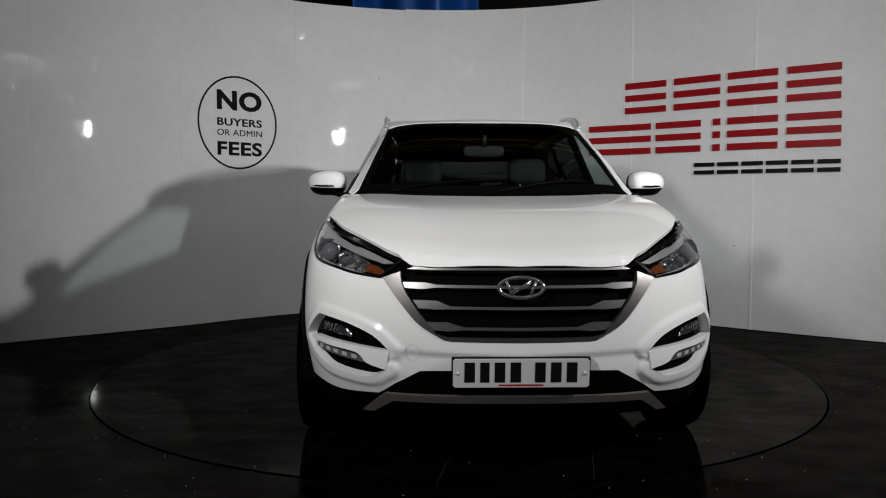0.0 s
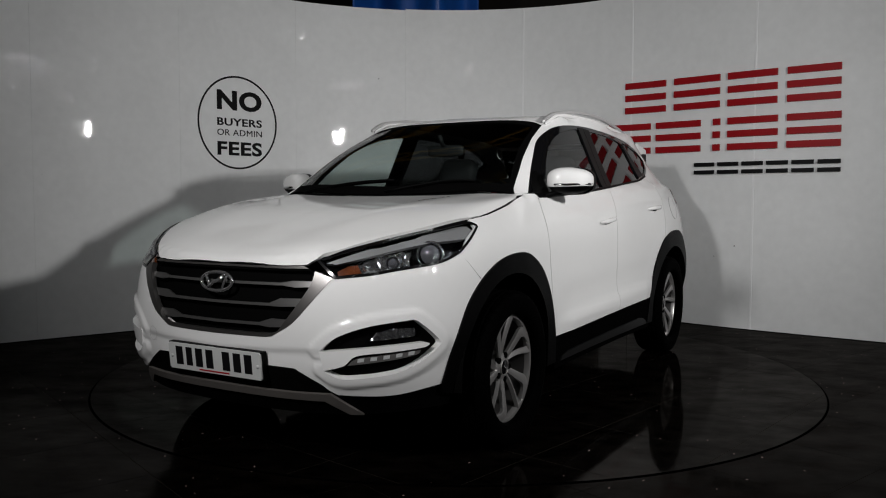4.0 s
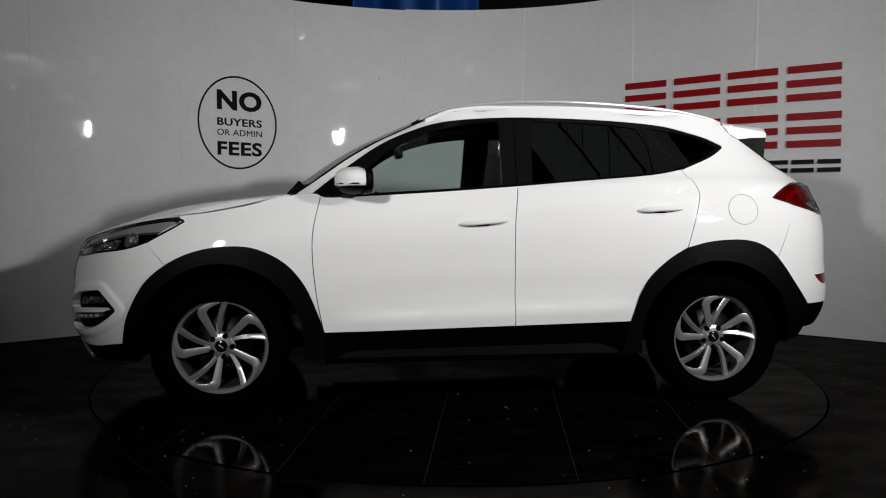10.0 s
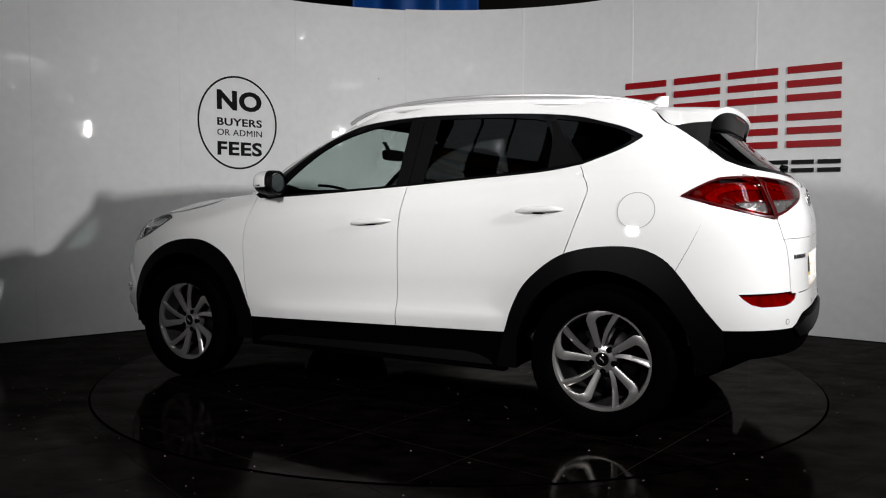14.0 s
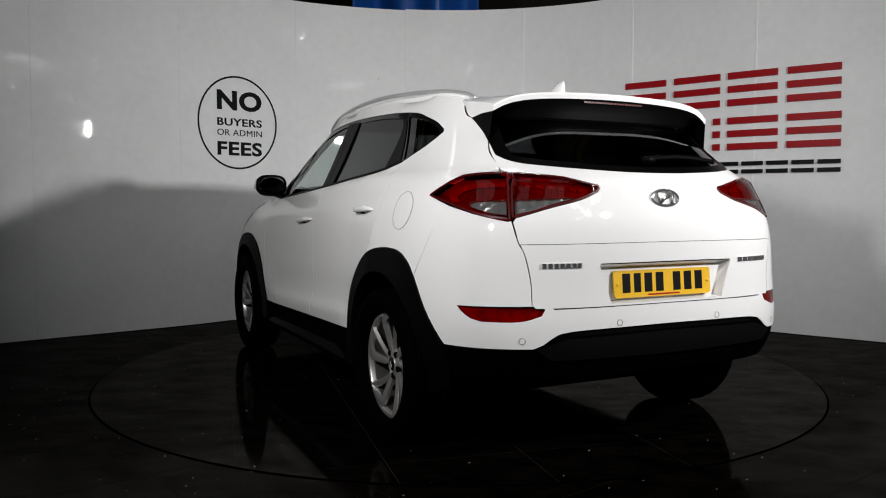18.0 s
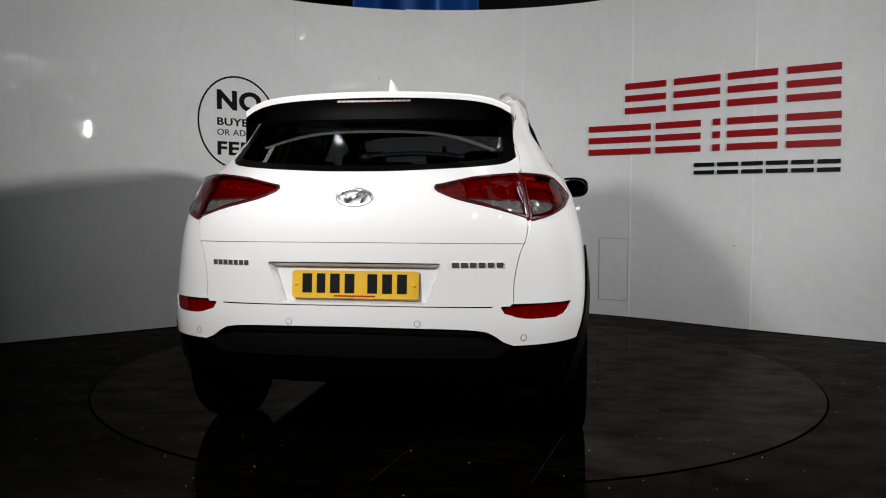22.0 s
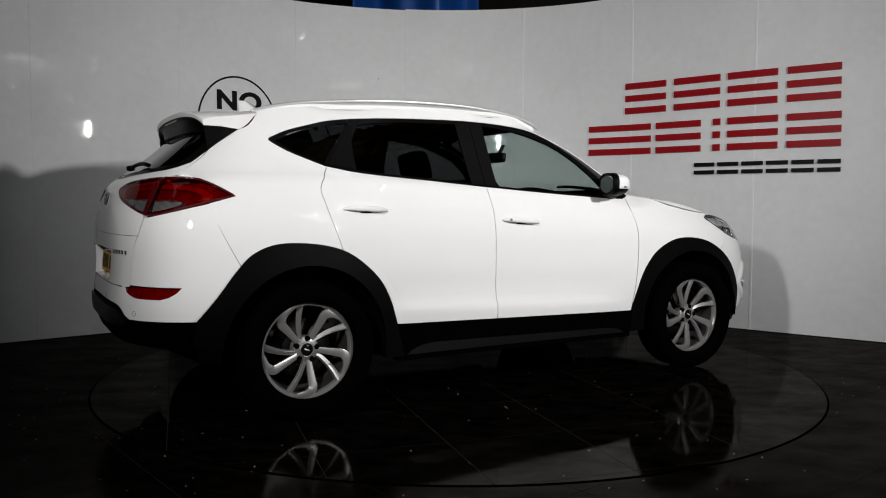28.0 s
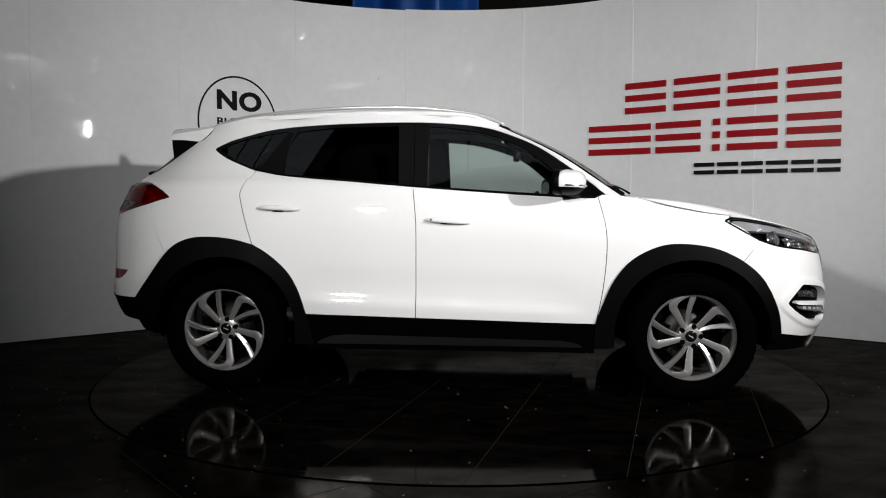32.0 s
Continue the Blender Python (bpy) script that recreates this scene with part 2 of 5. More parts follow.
# ---- room ----
WALL = [(-5.2, -0.55), (-4.42, 0.12), (-3.545, 0.80), (-3.341, 0.97), (-2.454, 1.70), (-2.03, 2.13), (-1.60, 2.50), (-1.10, 2.75), (-0.50, 2.92), (0.08, 2.96), (0.66, 2.88), (1.2, 2.68), (1.68, 2.38), (2.10, 2.03), (2.58, 1.62), (3.375, 1.03), (4.2, 0.40), (5.0, -0.2)]
WALL_H = 3.043


def catmull(pts, n, closed=False):
    pts = [Vector(p) for p in pts]
    out = []
    m = len(pts)
    for i in range(m if closed else m - 1):
        if closed:
            a, b, c, d = pts[i - 1], pts[i], pts[(i + 1) % m], pts[(i + 2) % m]
        else:
            b, c = pts[i], pts[i + 1]
            a = pts[i - 1] if i else b * 2 - c
            d = pts[i + 2] if i + 2 < m else c * 2 - b
        for k in range(n):
            t = k / n
            out.append(0.5 * (2 * b + (c - a) * t + (2 * a - 5 * b + 4 * c - d) * t * t + (3 * b - a - 3 * c + d) * t ** 3))
    if not closed:
        out.append(pts[-1])
    return out


WALL_CURVE = catmull(WALL, 24)
WALL_S = [0.0]
for p, q in zip(WALL_CURVE, WALL_CURVE[1:]):
    WALL_S.append(WALL_S[-1] + (q - p).length)


def wall_at(s):
    """The place and the outward normal (towards the turntable) of the wall, s metres along it."""
    k = min(max(int(np.searchsorted(WALL_S, s)) - 1, 0), len(WALL_S) - 2)
    t = (s - WALL_S[k]) / (WALL_S[k + 1] - WALL_S[k])
    p = WALL_CURVE[k].lerp(WALL_CURVE[k + 1], t)
    a, b = WALL_CURVE[max(k - 3, 0)], WALL_CURVE[min(k + 4, len(WALL_CURVE) - 1)]
    d = (b - a).normalized()
    return p, Vector((d.y, -d.x))


def on_wall(s, z, off=0.0):
    p, n = wall_at(s)
    return Vector((p.x + n.x * off, p.y + n.y * off, z))


def wall_s(x):
    """The distance along the wall at which its x is that of a place on it."""
    k = min(range(len(WALL_CURVE)), key=lambda i: abs(WALL_CURVE[i].x - x))
    k = min(max(k, 1), len(WALL_CURVE) - 2)
    a, b = WALL_CURVE[k - 1], WALL_CURVE[k + 1]
    return WALL_S[k - 1] + (WALL_S[k + 1] - WALL_S[k - 1]) * (x - a.x) / (b.x - a.x)


def wall_slab(s0, s1, z0, z1, o0, o1, step=0.06):
    """A slab that follows the wall from s0 to s1, its back at o0 and its face at o1."""
    bm = bmesh.new()
    n = max(1, int((s1 - s0) / step))
    rows = []
    for i in range(n + 1):
        s = s0 + (s1 - s0) * i / n
        rows.append([bm.verts.new(on_wall(s, z, o)) for z, o in ((z0, o1), (z1, o1), (z1, o0), (z0, o0))])
    for a, b in zip(rows, rows[1:]):
        for k in range(4):
            bm.faces.new((a[k], b[k], b[(k + 1) % 4], a[(k + 1) % 4]))
    bm.faces.new(rows[0])
    bm.faces.new(rows[-1][::-1])
    bmesh.ops.recalc_face_normals(bm, faces=bm.faces)
    return bm


JOINTS = [0.0] + [wall_s(x) for x in (-4.25, -3.33, -2.42, -1.56, -0.52, 0.667, 1.656, 2.544, 3.5, 4.42)] + [WALL_S[-1]]
wall = link("wall_curved", wall_slab(0, WALL_S[-1], 0, WALL_H - 0.012, -0.06, -0.012), WALL_BACK, smooth=False)
tagged(wall, "curved white glossy panelled backdrop wall", "wall", kind="structure")
for k, (a, b) in enumerate(zip(JOINTS, JOINTS[1:])):
    ob = part("panel", wall_slab(a + (0.0004 if k < 6 else 0.0010), b - (0.0004 if k < 5 else 0.0010), 0.0, WALL_H - (0.009 if k < 5 else 0.0), -0.010, 0.0), WALLM, wall, smooth=False)
    for p in ob.data.polygons:
        p.use_smooth = abs(p.normal.z) < 0.5
    ob.data.set_sharp_from_angle(angle=radians(30))
for k in (6, 7, 8, 9):
    part("joint_strip", wall_slab(JOINTS[k] - 0.008, JOINTS[k] + 0.008, 0.0, WALL_H, -0.004, 0.004), STRIP, wall, "narrow white plastic joint cover strip", smooth=False)
# small access hatch low in the wall
hs0, hs1 = wall_s(1.403), wall_s(1.645)
hatch = link("access_hatch", wall_slab(hs0, hs1, 0.155, 0.75, -0.002, 0.005), WALLM, smooth=False)
tagged(hatch, "small white flush access hatch low in the panelled wall", "hatch")
for lo, hi, z0, z1 in ((hs0 - 0.006, hs1 + 0.006, 0.75, 0.754), (hs0 - 0.006, hs1 + 0.006, 0.151, 0.155), (hs0 - 0.006, hs0, 0.155, 0.75), (hs1, hs1 + 0.006, 0.155, 0.75)):
    part("hatch_edge", wall_slab(lo, hi, z0, z1, -0.002, 0.004), GREYLINE, hatch, smooth=False)


def flat_text(body, size, bold):
    cu = bpy.data.curves.new("lettering", "FONT")
    cu.body, cu.size, cu.offset, cu.extrude, cu.align_x, cu.resolution_u = body, size, bold, 0.002, "LEFT", 4
    cu.space_character = 1.06
    ob = bpy.data.objects.new("lettering", cu)
    scene.collection.objects.link(ob)
    dg = bpy.context.evaluated_depsgraph_get()
    me = bpy.data.meshes.new_from_object(ob.evaluated_get(dg))
    bpy.data.objects.remove(ob)
    return me


def wall_text(body, s0, s1, z0, z1, bold, name, parent):
    """Lettering fitted into the box s0..s1, z0..z1 of the wall."""
    me = flat_text(body, 1.0, bold)
    xs = [v.co.x for v in me.vertices]
    ys = [v.co.y for v in me.vertices]
    x0, x1, y0, y1 = min(xs), max(xs), min(ys), max(ys)
    for v in me.vertices:
        s = s0 + (v.co.x - x0) / (x1 - x0) * (s1 - s0)
        z = z0 + (v.co.y - y0) / (y1 - y0) * (z1 - z0)
        v.co = on_wall(s, z, 0.0030 + v.co.z)
    me.materials.append(SIGN_BLACK)
    ob = new(name, me)
    ob.parent = parent
    return ob


# round black notice: ring and lettering
cs0, cs1 = wall_s(-2.304), wall_s(-1.725)
cc, cr, cz = (cs0 + cs1) / 2, (cs1 - cs0) / 2, 1.826
bm = bmesh.new()
rows = []
for i in range(96):
    a = 2 * math.pi * i / 96
    rows.append([bm.verts.new(on_wall(cc + r * math.cos(a), cz + r * 1.055 * math.sin(a), o)) for r, o in ((cr, 0.001), (cr, 0.004), (cr - 0.016, 0.004), (cr - 0.016, 0.001))])
for i in range(96):
    a, b = rows[i], rows[(i + 1) % 96]
    for k in range(3):
        bm.faces.new((a[k], b[k], b[k + 1], a[k + 1]))
notice = link("wall_notice", bm, SIGN_BLACK, smooth=False)
tagged(notice, "round black ring notice with words on the white wall", "sign")
ts0, ts1 = wall_s(-2.171), wall_s(-1.844)
wall_text("NO", ts0, ts1, 1.935, 2.118, 0.040, "lettering", notice)
wall_text("BUYERS", ts0, ts1, 1.794, 1.865, 0.022, "lettering", notice)
wall_text("OR ADMIN", ts0, ts1, 1.705, 1.762, 0.0, "lettering", notice)
wall_text("FEES", ts0, ts1, 1.524, 1.651, 0.030, "lettering", notice)

# red and black raised sign: plain bars for the marks of a name
sign = new("wall_sign")
tagged(sign, "red and black raised plain bar sign on the white wall", "sign")


def sign_bars(x0, x1, z0, z1, material, count, name):
    s0, s1 = wall_s(x0), wall_s(x1)
    h = (z1 - z0) / (count * 2 - 1) * (1.0 if count > 1 else 1)
    for k in range(count):
        zz = z0 + (z1 - z0 - h) * (k / (count - 1) if count > 1 else 0)
        part(name, wall_slab(s0, s1, zz, zz + h, 0.002, 0.022, 0.03), material, sign, smooth=False)


for x0, x1 in ((1.611, 1.927), (1.99, 2.312), (2.367, 2.691), (2.753, 3.083)):
    sign_bars(x0, x1, 1.935, 2.222, SIGN_RED, 3, "red_bar")
for x0, x1 in ((1.302, 1.816), (1.859, 2.184), (2.271, 2.318), (2.37, 2.698), (2.757, 3.09)):
    sign_bars(x0, x1, 1.555, 1.835, SIGN_RED, 3, "red_bar")
for i in range(6):
    a = 2.145 + i * (3.096 - 2.145 + 0.02) / 6
    sign_bars(a, a + 0.138, 1.35, 1.452, SIGN_BLACK, 2, "black_bar")

# ---- floor: tiles round the turntable ----

bm = bmesh.new()
bmesh.ops.create_grid(bm, x_segments=4, y_segments=4, size=14)
floor = tagged(link("floor", bm, GROUT), "black polished tiled showroom floor", "floor", kind="structure")
floor.location.z = -0.006


# ---- workshop round the set: dark walls, roof, beams, tube fittings, a blue sheet behind the wall ----
def box(name, x0, x1, y0, y1, z0, z1, material, parent=None, label=""):
    bm = bmesh.new()
    bmesh.ops.create_cube(bm, size=1, matrix=Matrix.Translation(((x0 + x1) / 2, (y0 + y1) / 2, (z0 + z1) / 2)) @ Matrix.Diagonal((x1 - x0, y1 - y0, z1 - z0, 1)))
    return link(name, bm, material, parent, label, smooth=False)


for nm, b in (("wall_north", (-9, 9, 8.0, 8.2)), ("wall_south", (-9, 9, -10.2, -10.0)), ("wall_west", (-9.2, -9, -10, 8)), ("wall_east", (9, 9.2, -10, 8))):
    tagged(box(nm, *b, -0.02, 6.2, ROOM), "plain dark workshop wall", "wall", kind="structure")
tagged(box("ceiling", -9.2, 9.2, -10.2, 8.2, 6.2, 6.3, ROOM), "dark workshop roof lining", "ceiling", kind="structure")
def rod(a, b, r):
    """A square steel bar between two places."""
    a, b = Vector(a), Vector(b)
    bm = bmesh.new()
    bmesh.ops.create_cube(bm, size=1, matrix=Matrix.Translation((a + b) / 2) @ (b - a).to_track_quat("Z", "Y").to_matrix().to_4x4() @ Matrix.Diagonal((r, r, (b - a).length, 1)))
    return bm


for y in (-8.0, -5.2, -2.4, 0.4, 3.2, 6.0):
    beam = box("roof_beam", -9, 9, y - .05, y + .05, 6.02, 6.18, BEAM)
    tagged(beam, "ochre painted steel lattice roof truss under the lining", "roof truss", group="roof trusses")
    part("lower_chord", rod((-9, y, 5.42), (9, y, 5.42), .09), BEAM, beam, smooth=False)
    for k in range(12):
        x = -9 + 1.5 * k
        part("brace", rod((x, y, 5.42), (x + .75, y, 6.04), .06), BEAM, beam, smooth=False)
        part("brace", rod((x + .75, y, 6.04), (x + 1.5, y, 5.42), .06), BEAM, beam, smooth=False)
for x in (-4.6, -1.1, 2.4):
    for y in (-7.6, -4.8):
        glow = box("roof_light", x, x + 1.9, y, y + 2.0, 6.188, 6.196, SKYLIGHT)
        tagged(glow, "pale translucent roof light sheet between the trusses", "roof light", group="roof lights")
        for k in range(4):
            part("glazing_bar", rod((x + 1.9 * k / 3, y, 6.175), (x + 1.9 * k / 3, y + 2.0, 6.175), .03), TRIM, glow, smooth=False)
bm = bmesh.new()
rows = []
for i in range(61):
    x = -1.2 + 1.45 * i / 60
    w = 0.10 * math.sin(x * 5.1) + 0.05 * math.sin(x * 12.7 + 1)
    rows.append([bm.verts.new((x, 4.1 + w * (1 + .3 * k), 2.6 + 0.35 * k - .05 * math.sin(x * 3 + k))) for k in range(6)])
for a, b in zip(rows, rows[1:]):
    for k in range(5):
        bm.faces.new((a[k], b[k], b[k + 1], a[k + 1]))
sheet = link("tarpaulin", bm, BLUE)
for x in (-1.15, -0.5, 0.2):
    bm = bmesh.new()
    bmesh.ops.create_cube(bm, size=1, matrix=Matrix.Translation((x, 4.1, 5.2)) @ Matrix.Diagonal((.012, .012, 2.0, 1)))
    part("cord", bm, TRIM, sheet, smooth=False)
tagged(sheet, "creased blue plastic sheet hanging behind the backdrop wall", "tarpaulin")
md = sheet.modifiers.new("thickness", "SOLIDIFY")
md.thickness = 0.004
for tx, ty, tz, ta, watts in TUBES:
    bm = bmesh.new()
    bmesh.ops.create_cube(bm, size=1, matrix=pose(tx, ty, tz + .05, 0, 0, ta) @ Matrix.Diagonal((1.56, .26, .05, 1)))
    fit_ob = tagged(link("tube_fitting", bm, FITTING, smooth=False), "white twin tube light fitting hung under the roof", "ceiling light", group="tube lights")
    for e in (-.7, .7):
        bm = bmesh.new()
        bmesh.ops.create_cube(bm, size=1, matrix=pose(tx, ty, tz, 0, 0, ta) @ pose(e, 0, (6.2 - tz - .075) / 2 + .075) @ Matrix.Diagonal((.012, .012, 6.2 - tz - .075, 1)))
        part("hanger", bm, FITTING, fit_ob, smooth=False)
for fx, fy, fz, size, watts, aim, beam in FLOODS:
    bm = bmesh.new()
    face = look((fx, fy, fz), aim)
    bmesh.ops.create_cube(bm, size=1, matrix=face @ Matrix.Translation((0, 0, .045)) @ Matrix.Diagonal((size + .05, size * 1.7 + .05, .06, 1)))
    flood = tagged(link("flood_lamp", bm, TRIM, smooth=False), "black square flood lamp on a tall stand", "lamp", group="flood lamps")
    back = face @ Vector((0, 0, .10))
    bm = bmesh.new()
    bmesh.ops.create_cone(bm, cap_ends=True, segments=12, radius1=.014, radius2=.012, depth=fz - .05, matrix=pose(back.x, back.y, (fz - .05) / 2 + .02))
    part("stand_pole", bm, TRIM, flood)
    for k in range(3):
        a = radians(40 + 120 * k)
        bm = bmesh.new()
        bmesh.ops.create_cone(bm, cap_ends=True, segments=8, radius1=.01, radius2=.01, depth=.55, matrix=Matrix.Translation((back.x + .2 * math.cos(a), back.y + .2 * math.sin(a), .20)) @ Vector((math.cos(a), math.sin(a), -.85)).to_track_quat("Z", "Y").to_matrix().to_4x4())
        part("stand_leg", bm, TRIM, flood)


# ---- turntable and car, how they turn ----
OX, OY = 0.0333, 0.1471
TURN = [(0.0, -87.45), (0.5, -89.94), (1.0, -93.2), (1.5, -97.5), (2.0, -102.0), (31.5, -360.25), (32.0, -364.45)]


def heading(t):
    return float(np.interp(t, [a for a, _ in TURN], [b for _, b in TURN]))


turntable = new("turntable")
tagged(turntable, "black tiled revolving turntable set flush in the floor", "turntable")
bm = bmesh.new()
bmesh.ops.create_cone(bm, cap_ends=True, segments=160, radius1=2.232, radius2=2.232, depth=0.05, matrix=pose(0, 0, -0.0256))
part("disc", bm, GROUT, turntable, smooth=False)
bm = bmesh.new()
rows = []
for i in range(160):
    a = 2 * math.pi * i / 160
    rows.append([bm.verts.new((r * math.cos(a), r * math.sin(a), z)) for r, z in ((2.230, -0.004), (2.2315, -0.0003), (2.2340, -0.0003), (2.2400, -0.0040), (2.2420, -0.0046))])
for i in range(160):
    for k in range(4):
        bm.faces.new((rows[i][k], rows[i][k + 1], rows[(i + 1) % 160][k + 1], rows[(i + 1) % 160][k]))
part("rim_ring", bm, RIM, turntable, "black rim gap round the turntable")
car = new("car")
tagged(car, "white compact family SUV with black lower cladding on a turntable", "car")


def motions():
    rows = [i * 0.5 for i in range(65)]
    walk(turntable, [(t, pose(0, 0, 0, 0, 0, heading(t))) for t in rows])
    walk(car, [(t, pose(0, 0, 0, 0, 0, heading(t)) @ pose(OX, OY, 0)) for t in rows])


# ---- car body: the skin as stacked outlines, from the sill to the roof ----
NF, NS, NR = 40, 88, 40


def ease(x, xs, ys):
    """Smooth interpolation of ys over xs (cosine free: cubic through the points)."""
    xs, ys = (xs, ys) if xs[0] < xs[-1] else (xs[::-1], ys[::-1])
    n = len(xs)
    if x <= xs[0]:
        return ys[0]
    if x >= xs[-1]:
        return ys[-1]
    k = max(i for i in range(n - 1) if xs[i] <= x)
    d = [(ys[min(i + 1, n - 1)] - ys[max(i - 1, 0)]) / (xs[min(i + 1, n - 1)] - xs[max(i - 1, 0)]) for i in range(n)]
    h = xs[k + 1] - xs[k]
    t = (x - xs[k]) / h
    return (2 * t ** 3 - 3 * t * t + 1) * ys[k] + (t ** 3 - 2 * t * t + t) * h * d[k] + (3 * t * t - 2 * t ** 3) * ys[k + 1] + (t ** 3 - t * t) * h * d[k + 1]


def outline(xf, x0, xr, x1, ws, zs, zf, zr, nf=3.0, nr=3.0):
    """Half outline at one height, front centre round the left side to the rear centre. ws, zs: (x, value) along the side; zf, zr: heights
    at the centre and half-way round the corner."""
    pts = []
    wx, wy = [a for a, _ in ws], [b for _, b in ws]
    zx, zy = [a for a, _ in zs], [b for _, b in zs]
    w0, w1 = ease(x0, wx, wy), ease(x1, wx, wy)
    z0, z1 = ease(x0, zx, zy), ease(x1, zx, zy)
    for i in range(NF):
        a = math.pi / 2 * i / NF
        c, s = math.cos(a), math.sin(a)
        x, y = x0 + (xf - x0) * c ** (2 / nf), w0 * s ** (2 / nf)
        pts.append(Vector((x, y, ease(a, [0, math.pi / 4, math.pi / 2], [zf[0], zf[1], z0]))))
    for i in range(NS + 1):
        x = x0 + (x1 - x0) * i / NS
        pts.append(Vector((x, ease(x, wx, wy), ease(x, zx, zy))))
    for i in range(NR - 1, -1, -1):
        a = math.pi / 2 * i / NR
        c, s = math.cos(a), math.sin(a)
        x, y = x1 + (xr - x1) * c ** (2 / nr), w1 * s ** (2 / nr)
        pts.append(Vector((x, y, ease(a, [0, math.pi / 4, math.pi / 2], [zr[0], zr[1], z1]))))
    return pts


S1, S2 = 1.2, -1.2
L0 = outline(2.15, S1, -2.12, S2, [(1.2, .90), (0, .885), (-1.2, .91)], [(1.2, .24), (-1.2, .24)], (.24, .25), (.27, .27))
L1 = outline(2.21, S1, -2.19, S2, [(1.2, .915), (0.8, .90), (0, .895), (-.8, .905), (-1.2, .93)], [(1.2, .41), (-1.2, .42)], (.40, .41), (.45, .45), nf=3.2, nr=3.8)
L2 = outline(2.225, S1, -2.20, S2, [(1.2, .935), (0.8, .905), (0, .895), (-.8, .91), (-1.2, .95)], [(1.2, .57), (-1.2, .57)], (.54, .55), (.58, .58), nf=3.1, nr=3.9)
L3 = outline(2.225, S1, -2.185, S2, [(1.2, .925), (0.8, .90), (0, .89), (-.8, .905), (-1.2, .945)], [(1.2, .76), (-1.2, .76)], (.68, .69), (.75, .75), nr=3.9)
L4 = outline(2.205, S1, -2.18, S2, [(1.2, .895), (0.8, .885), (0, .885), (-.8, .885), (-1.2, .905)], [(1.2, .93), (0, .97), (-1.2, 1.02)], (.80, .82), (1.0, 1.0), nr=3.9)
L5 = outline(2.18, S1, -2.12, S2, [(1.2, .82), (.85, .815), (0, .835), (-.8, .835), (-1.2, .83)], [(1.2, 1.06), (.85, 1.115), (0, 1.155), (-.8, 1.205), (-1.2, 1.22)], (.862, .925), (1.19, 1.19), nr=3.8)
L6 = outline(1.06, .5, -2.06, S2, [(.9, .80), (.5, .805), (0, .815), (-.8, .80), (-1.2, .785)], [(.9, 1.14), (.5, 1.15), (0, 1.175), (-.8, 1.225), (-1.2, 1.25)], (1.13, 1.14), (1.24, 1.24), nf=4.5, nr=3.4)
L7 = outline(.69, .0, -1.87, -1.0, [(.5, .70), (0, .725), (-.8, .715), (-1.2, .70)], [(.5, 1.36), (0, 1.37), (-1.2, 1.39)], (1.385, 1.385), (1.39, 1.39), nf=5.0, nr=3.8)
L8 = outline(.24, -.2, -1.70, -1.0, [(.2, .605), (-.2, .615), (-.8, .612), (-1.2, .60)], [(.2, 1.588), (-.2, 1.622), (-.8, 1.621), (-1.2, 1.599)], (1.602, 1.598), (1.552, 1.548), nf=5.0, nr=4.5)


def bulge(k, up):
    out = []
    for i, (a, b) in enumerate(zip(L5, L6)):
        f = math.cos(math.pi / 2 * min(1, i / NF)) ** 0.6 if i < NF else 0.0
        out.append(a.lerp(b, k) + Vector((0, 0, up * f)))
    return out


def crown(k, up):
    return [Vector((p.x, p.y * k, p.z + up * min(1, p.y / 0.5))) for p in L8]


def bands(levels, n):
    """Rows of points through the levels, n steps between two of them."""
    rows = [catmull([lv[i] for lv in levels], n) for i in range(len(levels[0]))]
    return [[rows[i][j] for i in range(len(rows))] for j in range(len(rows[0]))]


SKIN = bands([L0, L1, L2, L3, L4, L5], 12) + bands([L5, bulge(.13, .031), bulge(.5, .057), L6], 9)[1:] + bands([L6, L7, L8], 16)[1:] + bands([L8, crown(.55, .010), crown(0, .016)], 7)[1:]


def skin_mesh():
    bm = bmesh.new()
    for sgn in (1, -1):
        grid = [[bm.verts.new((p.x, p.y * sgn, p.z)) for p in row] for row in SKIN]
        for a, b in zip(grid, grid[1:]):
            for i in range(len(a) - 1):
                q = (a[i], a[i + 1], b[i + 1], b[i]) if sgn < 0 else (a[i], b[i], b[i + 1], a[i + 1])
                bm.faces.new(q)
    bmesh.ops.remove_doubles(bm, verts=bm.verts, dist=1e-5)
    bmesh.ops.recalc_face_normals(bm, faces=bm.faces)
    return bm


# ---- car panels ----
from mathutils.bvhtree import BVHTree
from mathutils.geometry import delaunay_2d_cdt

BODY = BVHTree.FromBMesh(skin_mesh())
DEG = 0.0183  # metres of bumper per degree round the corner axis


def shot(mode, u, v):
    """The place and normal on the skin for a point of a projection: side (x, z), front and rear (degrees round the nose or tail axis, z),
    top (x, y), nose and tail (y, z)."""
    if mode == "side":
        o, d = Vector((u, 3, v)), Vector((0, -1, 0))
    elif mode in ("front", "rear"):
        a = radians(u / DEG)
        k = 1 if mode == "front" else -1
        d = Vector((-k * math.cos(a), -math.sin(a), 0))
        o = Vector((k * 1.0, 0, v)) - d * 4
    elif mode == "top":
        o, d = Vector((u, v, 4)), Vector((0, 0, -1))
    elif mode == "nose":
        o, d = Vector((5, u, v)), Vector((-1, 0, 0))
    else:
        o, d = Vector((-5, u, v)), Vector((1, 0, 0))
    loc, n, _, _ = BODY.ray_cast(o, d)
    if loc is None:
        guess = o + d * (2.2 if mode == "side" else 2.9)
        loc, n, _, _ = BODY.find_nearest(guess)
    if n.dot(d) > 0:
        n = -n
    return loc, n


